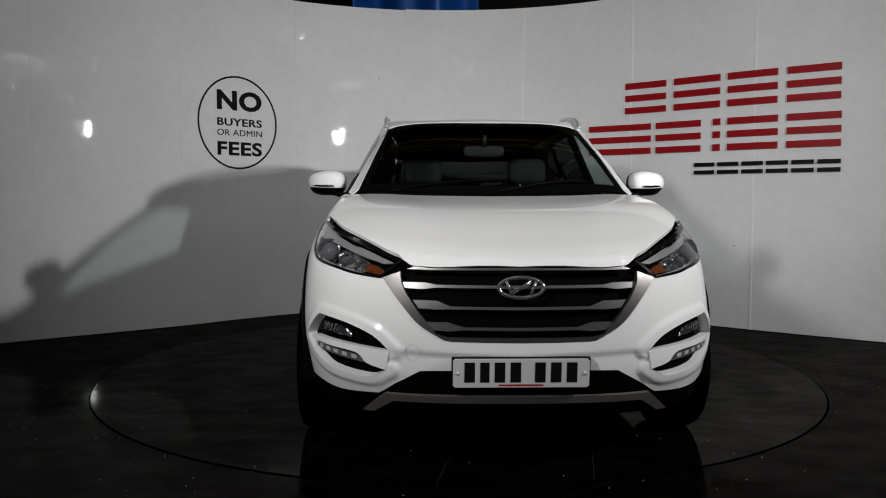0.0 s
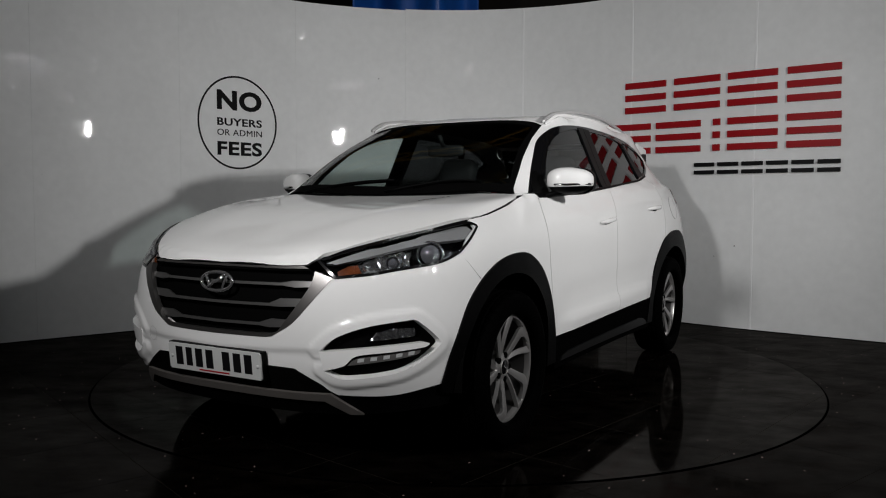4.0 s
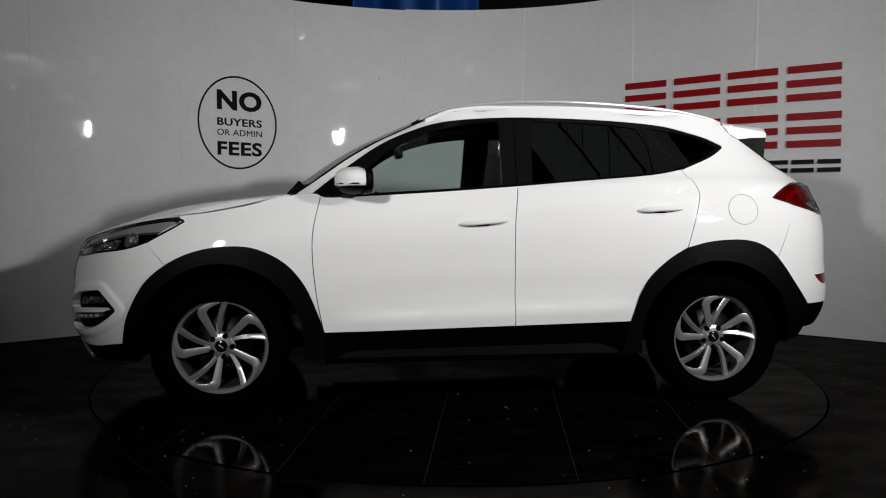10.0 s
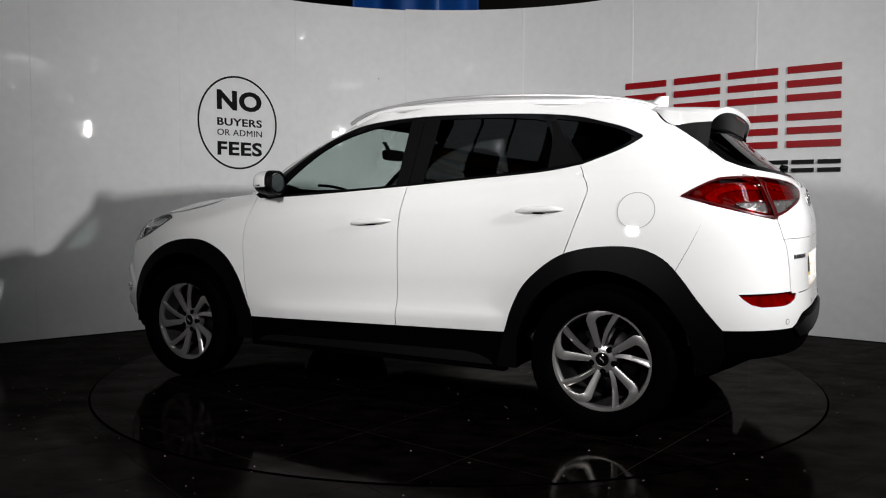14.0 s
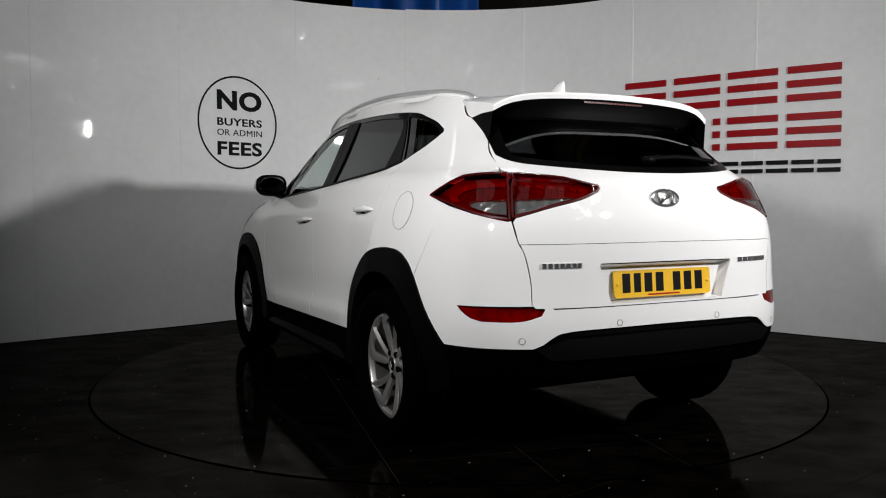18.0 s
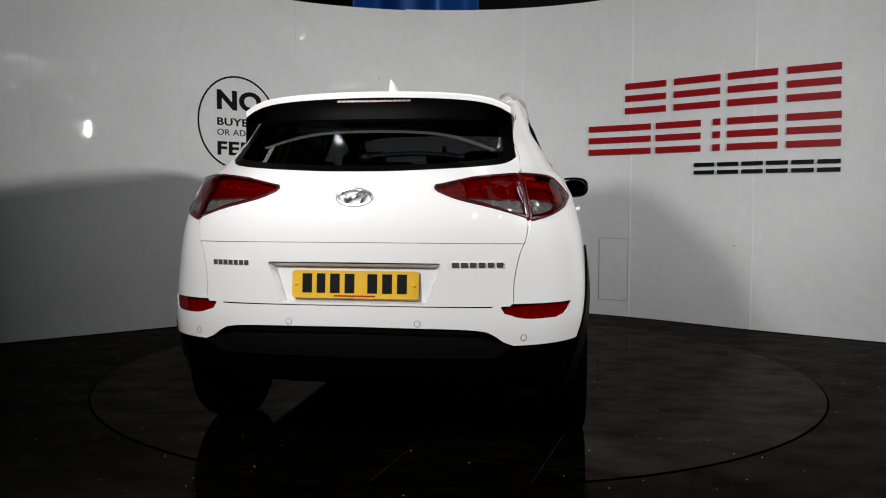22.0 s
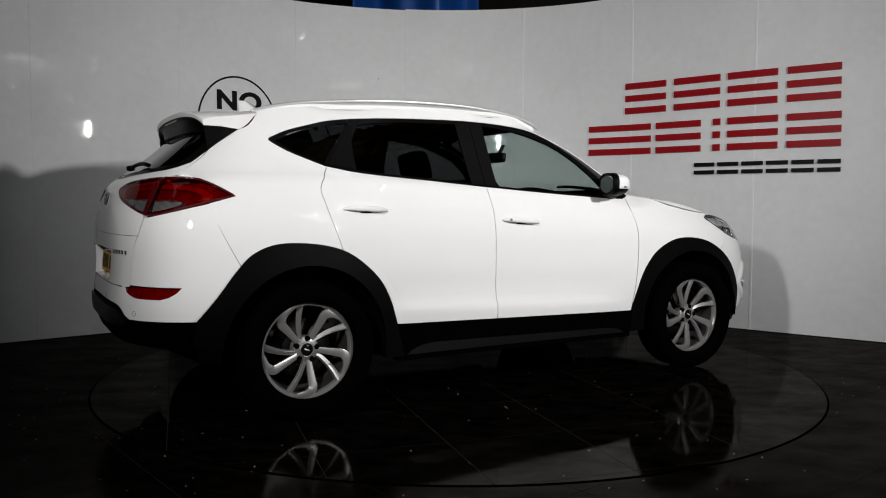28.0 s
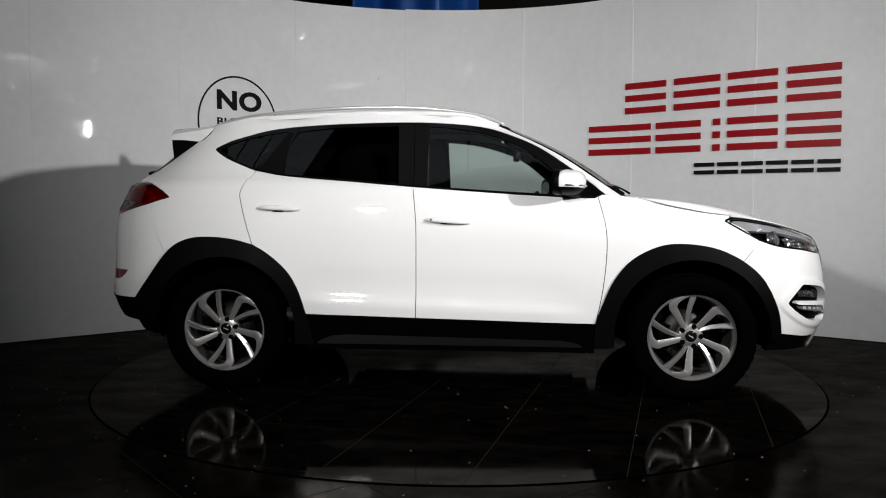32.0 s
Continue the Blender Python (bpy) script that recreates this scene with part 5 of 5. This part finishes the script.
for sg in (1, -1):
    c = Vector((.635, .915, 1.208))
    bm = blob(bmesh.new(), c, (.105, .108, .070), e=0.72, rear=0.45, lo=-.35, hi=1.0)
    pod = part("door_mirror", mirrored(taper(bm, *c), sg), PAINT, car, "white door mirror with a black base")
    bm = blob(bmesh.new(), c - Vector((0, 0, .002)), (.101, .104, .070), e=0.72, rear=0.45, lo=-1.0, hi=-.33)
    part("mirror_base", mirrored(taper(bm, *c), sg), TRIM, pod, "black mirror base")
    bm = bmesh.new()
    line = [Vector((.638 + .1075 * math.cos(a), .915 + .110 * math.sin(a) - .0, 1.1865)) for a in np.linspace(radians(-25), radians(80), 14)]
    bar_along(bm, line, 0.0035, 0.0055, None, Vector((0, 0, 1)))
    part("mirror_indicator", mirrored(taper(bm, *c), sg), CHROME, pod, "chrome trimmed indicator strip")
    bm = bmesh.new()
    ring = [bm.verts.new((.581 - .30 * .088 * math.cos(a), .915 + .088 * math.cos(a), 1.206 + .052 * math.sin(a))) for a in np.linspace(0, 2 * math.pi, 33)[:-1]]
    bm.faces.new(ring)
    bez = bmesh.new()
    rg2 = [[bez.verts.new((xo - .30 * k * math.copysign(abs(math.cos(a)) ** .72, math.cos(a)), .915 + k * math.copysign(abs(math.cos(a)) ** .72, math.cos(a)), 1.206 + k * .66 * math.copysign(abs(math.sin(a)) ** .72, math.sin(a)))) for a in np.linspace(0, 2 * math.pi, 33)[:-1]] for xo, k in ((.622, .1085), (.584, .1065), (.5805, .087))]
    for r0, r1 in zip(rg2, rg2[1:]):
        for k in range(32):
            bez.faces.new((r0[k], r0[(k + 1) % 32], r1[(k + 1) % 32], r1[k]))
    part("mirror_bezel", mirrored(bez, sg), TRIM, pod, "black mirror bezel")
    part("mirror_glass", mirrored(bm, sg), MIRROR, pod, "mirror glass", smooth=False)
    bm = bmesh.new()
    bar_along(bm, [Vector((.70, .775, 1.125)), Vector((.69, .81, 1.133)), Vector((.675, .85, 1.145)), Vector((.655, .89, 1.155))], 0.040, 0.017, None, Vector((0, 0, 1)))
    part("mirror_foot", mirrored(bm, sg), TRIM, pod)
    panel("mirror_sail", "side", [(.845, 1.140), (.80, 1.185), (.72, 1.255), (.685, 1.262), (.655, 1.142)], TRIM, pod, sgn=sg, off=0.001, depth=0.01)
    for (x0, z0), (x1, z1), nm in (((.098, .978), (-.162, .996), "front_door_handle"), ((-.885, 1.050), (-1.138, 1.060), "rear_door_handle")):
        line = []
        for i in range(13):
            t = i / 12
            x, z = x0 + (x1 - x0) * t, z0 + (z1 - z0) * t
            loc, n = shot("side", x, z)
            line.append(loc + n * (0.002 + 0.024 * min(1, math.sin(math.pi * t) * 1.8)))
        bm = bar_along(bmesh.new(), line, lambda t: 0.005 + 0.009 * min(1, math.sin(math.pi * t) * 1.6), lambda t: 0.005 + .006 * math.sin(math.pi * t), None, Vector((0, 1, 0.15)), 14, 0.85)
        h = part(nm, mirrored(bm, sg), PAINT, car)
        if sg < 0 and nm == "front_door_handle":
            bm = bmesh.new()
            lathe(bm, [(.0065, -.004), (.0065, .002), (.005, .003), (.0005, .0032)], 14, Matrix.Translation(line[10] + Vector((0, .010, .0))))
            part("door_lock", mirrored(bm, sg), SATIN_DARK, h, "round door lock")
        cx, cz = (x0 + x1) / 2, (z0 + z1) / 2
        cup = [(cx + .072 * math.cos(a), cz + .004 + .030 * math.sin(a)) for a in np.linspace(0, 2 * math.pi, 25)[:-1]]
        # dark oval painted in for the shade beneath the handle
        shade_oval = [(cx + .036 * math.cos(a), cz - .0135 + .0045 * math.sin(a)) for a in np.linspace(0, 2 * math.pi, 17)[:-1]]
        panel("handle_shade", "side", shade_oval, TRIM, h, sgn=sg, off=0.0065, depth=0.004, res=0.01, label="dark patch painted as shade under the handle")
        panel("handle_cup", "side", cup, PAINT, h, sgn=sg, off=0.0015, depth=0.002, res=0.01, push=lambda u, v, cx=cx, cz=cz: -0.0)
    rail = [(.285, 1.572), (.22, 1.604), (.09, 1.639), (-.25, 1.675), (-.73, 1.676), (-1.18, 1.648), (-1.40, 1.614), (-1.51, 1.580)]
    line = [Vector((x, .606 - .08 * max(0, (-x - .6)) - .03 * max(0, x), z)) for x, z in [tuple(p) for p in catmull([(a, b - .014) for a, b in rail], 5)]]
    bm = bar_along(bmesh.new(), line, 0.010, lambda t: 0.010, None, Vector((0, 0, 1)))
    rl = part("roof_rail", mirrored(bm, sg), SATIN, car, "satin silver roof rail")
    lowline = [Vector((p.x, p.y, shot("top", p.x, min(p.y, .60))[0].z + .004)) for p in line[3:-3]]
    part("rail_gasket", mirrored(bar_along(bmesh.new(), lowline, .008, .012, None, Vector((0, 0, 1))), sg), PAINT, rl, "white rail foot strip")


bm = bmesh.new()
rows = []
for t in np.linspace(0, 1, 9):
    h = 0.082 * t
    front, back = -1.225 - 0.150 * t ** 0.8, -1.425 - .005 * t
    w = 0.030 * (1 - t) ** 0.7 + 0.004
    rows.append([bm.verts.new((x, y, 1.612 + h - 0.006)) for x, y in ((front, 0), (front * .6 + back * .4, w), (back, w * .5), (back - .004, 0), (back, -w * .5), (front * .6 + back * .4, -w))])
for a, b in zip(rows, rows[1:]):
    for k in range(6):
        bm.faces.new((a[k], a[(k + 1) % 6], b[(k + 1) % 6], b[k]))
bm.faces.new(rows[-1])
part("roof_aerial", bm, PAINT, car, "white shark fin aerial")

bm = bmesh.new()
under = bmesh.new()
top_rows, und_rows = [], []
NY = 28
for j in range(NY + 1):
    y = -.600 + 1.20 * j / NY
    q = abs(y) / .600
    zt = 1.577 - .030 * q ** 2 - .042 * q ** 9
    xt = -1.818 + .05 * q ** 4
    zr = shot("top", -1.50, min(abs(y), .585))[0].z + .002
    prof = [(-1.495, zr), (-1.56, zr * .72 + zt * .28 + .002), (-1.66, zr * .42 + zt * .58 + .003), (-1.75, zr * .15 + zt * .85 + .002), (xt, zt), (xt - .004, zt - .008), (xt + .002, zt - .026)]
    gx = shot("tail", min(abs(y), .585), 1.460)[0].x
    top_rows.append([bm.verts.new((x, y, z)) for x, z in prof])
    und_rows.append([under.verts.new((x, y, z)) for x, z in ((xt + .004, zt - .024), (xt + .010, zt - .034), (xt * .6 + gx * .4 + .006, zt * .6 + 1.460 * .4 - .010), (xt * .25 + gx * .75, zt * .25 + 1.460 * .75), (gx - .004, 1.460))])
for rows, b in ((top_rows, bm), (und_rows, under)):
    for r0, r1 in zip(rows, rows[1:]):
        for k in range(len(r0) - 1):
            b.faces.new((r0[k], r0[k + 1], r1[k + 1], r1[k]))
    for r in (rows[0], rows[-1]):
        b.faces.new(r)
    bmesh.ops.recalc_face_normals(b, faces=b.faces)
sp = part("rear_spoiler", bm, PAINT, car, "white roof spoiler with a black underside")
sp.data.set_sharp_from_angle(angle=radians(35))
part("spoiler_underside", under, UNDER, sp, "black spoiler underside").data.set_sharp_from_angle(angle=radians(35))


def along(pts, n):
    """n + 1 even steps along a line of places."""
    acc = [0.0]
    for p, q in zip(pts, pts[1:]):
        acc.append(acc[-1] + (q - p).length)
    out = []
    for i in range(n + 1):
        d = acc[-1] * i / n
        k = max(j for j in range(len(pts) - 1) if acc[j] <= d + 1e-9)
        out.append(pts[k].lerp(pts[k + 1], (d - acc[k]) / max(acc[k + 1] - acc[k], 1e-9)))
    return out


def strip(one, two, n=10):
    bm = bmesh.new()
    ra, rb = ([bm.verts.new(p) for p in along(line, n)] for line in (one, two))
    for k in range(n):
        bm.faces.new((ra[k], ra[k + 1], rb[k + 1], rb[k]))
    bmesh.ops.remove_doubles(bm, verts=bm.verts, dist=1e-5)
    bmesh.ops.recalc_face_normals(bm, faces=bm.faces)
    return bm


edge_z = shot("top", -1.50, .585)[0].z + .002
lip_z, lip_x = 1.577 - .030 - .042, -1.818 + .05
edge_top = [Vector((x, .600, z)) for x, z in ((-1.495, edge_z), (-1.56, edge_z * .72 + lip_z * .28 + .002), (-1.66, edge_z * .42 + lip_z * .58 + .003), (-1.75, edge_z * .15 + lip_z * .85 + .002), (lip_x - .002, lip_z - .004))]
skin_at = lambda x, z: shot("side", x, z)[0] + shot("side", x, z)[1] * .001
tip = skin_at(-1.593, 1.466)
lip = Vector((lip_x, .601, lip_z - .026))
seam_line = [skin_at(-1.505, 1.54), skin_at(-1.522, 1.522), skin_at(-1.556, 1.484), tip]
under_line = [tip, tip.lerp(lip, .5) + Vector((0, .004, .004)), lip]
low_line = [tip, skin_at(-1.645, 1.431), skin_at(-1.70, 1.393), skin_at(-1.752, 1.356)]
for sg in (1, -1):
    part("spoiler_side", mirrored(strip(edge_top, seam_line + under_line[1:]), sg), PAINT, sp)
    part("spoiler_fin", mirrored(strip(under_line, low_line), sg), UNDER, sp, "black spoiler side fin")
bm = bmesh.new()
for j in range(16):
    y = -.165 + .33 * j / 16
    for z0, x0, h in ((1.533, -1.806, .008),):
        vs = [bm.verts.new((x0 - .006, y + a, z0 + b)) for a, b in ((0, 0), (.017, 0), (.017, h), (0, h))]
        bm.faces.new(vs)
part("brake_light", bm, RED_DARK, sp, "red high-level brake light", smooth=False)

# wipers
for y0, y1, x0, x1 in ((-.55, .02, 1.03, .955), (.02, .52, 1.045, .955)):
    line = [Vector((x0 + (x1 - x0) * math.sin(math.pi / 2 * t), y0 + (y1 - y0) * t, 0)) for t in np.linspace(0, 1, 9)]
    for p in line:
        p.z = shot("top", p.x, p.y)[0].z + .011
    wp = part("wiper", bar_along(bmesh.new(), line, .006, .005, None, Vector((0, 0, 1))), TRIM, car, "black windscreen wiper")
    blade = [p + Vector((-.012, .03, -.006)) for p in line[2:]]
    part("wiper_blade", bar_along(bmesh.new(), blade, .004, .008, None, Vector((0, 0, 1))), RUBBER, wp)
line = []
for t in np.linspace(0, 1, 8):
    loc, n = shot("tail", .0 - .42 * t, 1.268 + .016 * math.sin(math.pi * t))
    line.append(loc + n * .014)
rw = part("rear_wiper", bar_along(bmesh.new(), line, .010, .008, None, Vector((1, 0, -.6))), TRIM, car, "black rear window wiper")
loc, n = shot("tail", -.02, 1.268)
part("wiper_pivot", blob(bmesh.new(), loc + n * .012, (.022, .03, .016), nu=16, nv=8), TRIM, rw)
panel("window_top_band", "tail", both([(0, 1.532), (.57, 1.532), (.592, 1.462), (.45, 1.457), (0, 1.456)]), UNDER, off=-0.003, depth=0.004, label="black upper band of the rear window")


# plates: plain bars stand for the characters
def number_plate(x, z, sgnx, tilt, colour, name, label):
    bm = bmesh.new()
    bmesh.ops.create_cube(bm, size=1, matrix=Matrix.Diagonal((.008, .52, .111, 1)))
    bmesh.ops.bevel(bm, geom=[e for e in bm.edges if abs((e.verts[0].co - e.verts[1].co).x) > .004], offset=.006, segments=3, affect="EDGES")
    pl = part(name, bm, colour, car, label, smooth=False)
    m = pose(x, 0, z, 0, tilt, 0 if sgnx > 0 else 180)
    pl.matrix_basis = m
    y = -.222
    for k, wd in enumerate((.050, .044, .050, .050, 0, .050, .050, .050)):
        if wd:
            bm = bmesh.new()
            bmesh.ops.create_cube(bm, size=1, matrix=Matrix.Translation((.0047, y + wd / 2, .004)) @ Matrix.Diagonal((.0015, wd * .80, .078, 1)))
            part("plate_bar", bm, SIGN_BLACK, pl, smooth=False)
        y += wd + .0105 if wd else .033
    bm = bmesh.new()
    bmesh.ops.create_cube(bm, size=1, matrix=Matrix.Translation((.0046, .0, -.0465)) @ Matrix.Diagonal((.0012, .17, .006, 1)))
    part("dealer_strip", bm, SIGN_RED, pl, smooth=False)
    for s in (-.243, .243):
        bm = bmesh.new()
        lathe(bm, [(.007, .003), (.007, .007), (.004, .009), (.0005, .0095)], 14, pose(0, s, 0, 0, 0, -90))
        part("plate_screw", bm, colour, pl)
    return pl


number_plate(2.238, .4470, 1, 6, PLATE_W, "front_number_plate", "white front number plate with black bars")
number_plate(-2.150, .7640, -1, -5, PLATE_Y, "rear_number_plate", "yellow rear number plate with black bars")
bm = bmesh.new()
bmesh.ops.create_cube(bm, size=1, matrix=pose(2.222, 0, .447, 0, 6, 0) @ Matrix.Diagonal((.022, .53, .118, 1)))
part("plate_holder", bm, TRIM, car, smooth=False)


def emblem(x, z, a, b, sgnx, tilt):
    bm = bmesh.new()
    rows = []
    for i in range(48):
        t = 2 * math.pi * i / 48
        row = []
        for k in range(8):
            u = 2 * math.pi * k / 8
            r = .0075 * math.cos(u)
            row.append(bm.verts.new(((.006 * math.sin(u)), (a - .0075 + r) * math.cos(t), (b - .0075 + r) * math.sin(t))))
        rows.append(row)
    for i in range(48):
        for k in range(8):
            p, q = rows[i], rows[(i + 1) % 48]
            bm.faces.new((p[k], q[k], q[(k + 1) % 8], p[(k + 1) % 8]))
    bmesh.ops.recalc_face_normals(bm, faces=bm.faces)
    em = part("emblem", bm, EMBLEM, car, "oval chrome emblem")
    em.matrix_basis = pose(x, 0, z, 0, tilt, 0 if sgnx > 0 else 180)
    bar_m = bar_along(bmesh.new(), [Vector((.004, -.42 * a, -.52 * b)), Vector((.006, -.1 * a, -.05 * b)), Vector((.006, .1 * a, .05 * b)), Vector((.004, .42 * a, .52 * b))], .008, .004, None, Vector((1, 0, 0)))
    part("emblem_bar", bar_m, EMBLEM, em)
    for s in (1, -1):
        bar_m = bar_along(bmesh.new(), [Vector((.003, s * .62 * a, .55 * b)), Vector((.003, s * .50 * a, 0)), Vector((.003, s * .38 * a, -.60 * b))], .006, .004, None, Vector((1, 0, 0)))
        part("emblem_bar", bar_m, EMBLEM, em)


emblem(shot("nose", 0, .771)[0].x + .006, .771, .094, .046, 1, -8)
emblem(shot("tail", 0, 1.115)[0].x - .006, 1.114, .077, .040, -1, -10)
for y0, y1, n in ((.602, .434, 7), (-.392, -.599, 6)):
    for k in range(n):
        a, b = y0 + (y1 - y0) * (k + .12) / n, y0 + (y1 - y0) * (k + .88) / n
        bm = bmesh.new()
        lx = shot("tail", (a + b) / 2, .85)[0].x
        bmesh.ops.create_cube(bm, size=1, matrix=Matrix.Translation((lx - .002, (a + b) / 2, .850)) @ Matrix.Diagonal((.006, abs(b - a), .019, 1)))
        part("badge_bar", bm, EMBLEM, car, "chrome badge bar", smooth=False)
for y, z in ((.675, .562), (.262, .617), (-.262, .617), (-.675, .562)):
    loc, n = shot("tail", y, z)
    rot = Matrix.Translation(loc) @ n.to_track_quat("Y", "Z").to_matrix().to_4x4()
    bm = bmesh.new()
    lathe(bm, [(.013, -.004), (.013, .0012), (.0115, .0012), (.0110, -.002)], 20, rot)
    s = part("parking_sensor", bm, SATIN_DARK, car)
    bm = bmesh.new()
    lathe(bm, [(.0108, .0005), (.0005, .001)], 20, rot)
    part("sensor_face", bm, PAINT, s)
loc, n = shot("nose", -.412, .520)
bm = bmesh.new()
lathe(bm, [(.0304, .0003), (.0304, .0006), (.0296, .0006), (.0296, .0003)], 28, Matrix.Translation(loc) @ n.to_track_quat("Y", "Z").to_matrix().to_4x4())
part("tow_eye_cover", bm, SATIN_DARK, car)

# ---- cabin ----
panel("headliner", "top", [(a * 1.004 - .006, b * 1.004) for a, b in roof], LINER, off=-0.018, depth=0.0, res=0.08)


def cushion(name, centre, half, tilt, material, parent, e=0.45):
    bm = blob(bmesh.new(), Vector((0, 0, 0)), half, e=e, nu=24, nv=10)
    ob = part(name, bm, material, parent)
    ob.matrix_basis = pose(*centre, 0, tilt, 0)
    return ob


for y in (.37, -.37):
    st = cushion("front_seat", (.02, y, .62), (.27, .25, .09), -6, FABRIC, car)
    st["label"] = "black cloth front seat"
    for nm, c, h, tl in (("backrest", (-.29, 0, .30), (.085, .245, .32), -17), ("headrest", (-.405, 0, .735), (.055, .135, .095), -12)):
        cushion(nm, c, h, tl, FABRIC, st)
    for s in (.05, -.05):
        part("headrest_post", bar_along(bmesh.new(), [Vector((-.36, s, .56)), Vector((-.395, s, .70))], .007, .007, None, Vector((1, 0, 0.3))), CHROME_SATIN, st)
bench = cushion("rear_bench", (-.88, 0, .60), (.26, .62, .10), -5, FABRIC, car)
cushion("backrest", (-.32, 0, .30), (.09, .62, .32), -20, FABRIC, bench)
for y in (.40, 0, -.40):
    cushion("headrest", (-.46, y, .66), (.05, .12, .075), -12, FABRIC, bench)
dash = cushion("dashboard", (.78, 0, .985), (.27, .74, .135), 4, CABIN, car, e=0.4)
bm = blob(bmesh.new(), Vector((.60, -.37, 1.095)), (.10, .17, .04), nu=20, nv=8)
part("instrument_hood", bm, CABIN, dash).matrix_basis = pose(-.78, 0, -.985)
bm = bmesh.new()
lathe(bm, [(.165, -.014), (.178, -.018), (.190, -.010), (.192, .004), (.184, .014), (.170, .012), (.162, 0), (.165, -.014)], 40, Matrix())
sw = part("steering_wheel", bm, CABIN, car, "black steering wheel")
sw.matrix_basis = pose(.41, -.37, .995, 0, 26, 0) @ pose(0, 0, 0, 0, 0, 90)
for a in (-10, 190, 270):
    part("wheel_spoke", bar_along(bmesh.new(), [polar(.04, a, -.01), polar(.17, a, 0)], .018, .010, None, Vector((0, 1, 0))), CABIN, sw)
bm = blob(bmesh.new(), Vector((0, -.01, 0)), (.065, .03, .06), nu=18, nv=8)
part("wheel_boss", bm, CABIN, sw)
vm = cushion("interior_mirror", (.36, 0, 1.405), (.022, .125, .036), 8, CABIN, car)
part("mirror_stem", bar_along(bmesh.new(), [Vector((.03, 0, .03)), Vector((.06, 0, .10))], .012, .012, None, Vector((1, 0, 0))), CABIN, vm)
part("cabin_floor", blob(bmesh.new(), Vector((-.35, 0, .42)), (1.45, .80, .05), e=0.3, nv=4), CABIN, car)
for sg in (1, -1):
    panel("door_card", "side", [(.80, 1.125), (-1.15, 1.25), (-1.15, .95), (.80, .90)], CABIN, sgn=sg, off=-0.05, depth=0.0, res=0.08)

# ---- turntable tiles ----
TILE, GAP = 0.607, 0.0035


def clip_disc(poly, radius):
    """The part of a convex polygon inside a disc."""
    n = 160
    out = poly
    for i in range(n):
        a = 2 * math.pi * (i + 0.5) / n
        nx, ny = math.cos(a), math.sin(a)
        d = [x * nx + y * ny - radius for x, y in out]
        nxt = []
        for k in range(len(out)):
            (x0, y0), (x1, y1) = out[k], out[(k + 1) % len(out)]
            d0, d1 = d[k], d[(k + 1) % len(out)]
            if d0 <= 0:
                nxt.append((x0, y0))
            if (d0 < 0) != (d1 < 0):
                t = d0 / (d0 - d1)
                nxt.append((x0 + (x1 - x0) * t, y0 + (y1 - y0) * t))
        out = nxt
        if len(out) < 3:
            return []
    return out


def slab_from(poly, z0, z1):
    bm = bmesh.new()
    top = [bm.verts.new((x, y, z1)) for x, y in poly]
    low = [bm.verts.new((x, y, z0)) for x, y in poly]
    bm.faces.new(top)
    for k in range(len(poly)):
        j = (k + 1) % len(poly)
        bm.faces.new((low[k], low[j], top[j], top[k]))
    bmesh.ops.recalc_face_normals(bm, faces=bm.faces)
    return bm


ca, sa = math.cos(radians(-8.4)), math.sin(radians(-8.4))
start = radians(heading(0))
for i in range(-5, 5):
    for j in range(-5, 5):
        u0, v0 = i * TILE + 0.25 + GAP / 2, j * TILE - .01 + GAP / 2
        sq = [(u0, v0), (u0 + TILE - GAP, v0), (u0 + TILE - GAP, v0 + TILE - GAP), (u0, v0 + TILE - GAP)]
        sq = [(x * ca - y * sa, x * sa + y * ca) for x, y in sq]
        sq = [(x * math.cos(-start) - y * math.sin(-start), x * math.sin(-start) + y * math.cos(-start)) for x, y in sq]
        poly = clip_disc(sq, 2.231)
        if len(poly) >= 3 and abs(sum(a[0] * b[1] - a[1] * b[0] for a, b in zip(poly, poly[1:] + poly[:1]))) > 0.004:
            part("tile", slab_from(poly, -0.012, 0.0), TABLEM, turntable, smooth=False)

# ---- floor tiles round the turntable ----
me = None
cf, sf = math.cos(radians(40)), math.sin(radians(40))
outer_tiles = []
for i in range(-24, 25):
    for j in range(-24, 25):
        u, v = (i + .5) * TILE + .12, (j + .5) * TILE - .23
        x, y = u * cf - v * sf, u * sf + v * cf
        if math.hypot(x, y) < 1.85:
            continue
        if y > 3.3 or y < -4.3 or abs(x) > 4.3:
            if abs(x) < 8.6 and -9.6 < y < 7.6:
                outer_tiles.append((x, y))
            continue
        if me is None:
            h = (TILE - GAP) / 2
            t = link("tile", slab_from([(-h, -h), (h, -h), (h, h), (-h, h)], -0.008, 0.0), FLOORM, floor, smooth=False)
            me = t.data
        else:
            t = new("tile", me)
            t.parent = floor
        t.matrix_basis = pose(x, y, 0.0012, 0, 0, 40)

bm = bmesh.new()
h = (TILE - GAP) / 2
for x, y in outer_tiles:
    vs = [[bm.verts.new((x + a * cf - b * sf, y + a * sf + b * cf, z)) for a, b in ((-h, -h), (h, -h), (h, h), (-h, h))] for z in (-0.0050, -0.0059)]
    bm.faces.new(vs[0])
    for k in range(4):
        bm.faces.new((vs[1][k], vs[1][(k + 1) % 4], vs[0][(k + 1) % 4], vs[0][k]))
tagged(link("floor_tiles", bm, FLOORM, smooth=False), "black polished square floor tiles round the set", "floor tiles", kind="stuff")

motions()
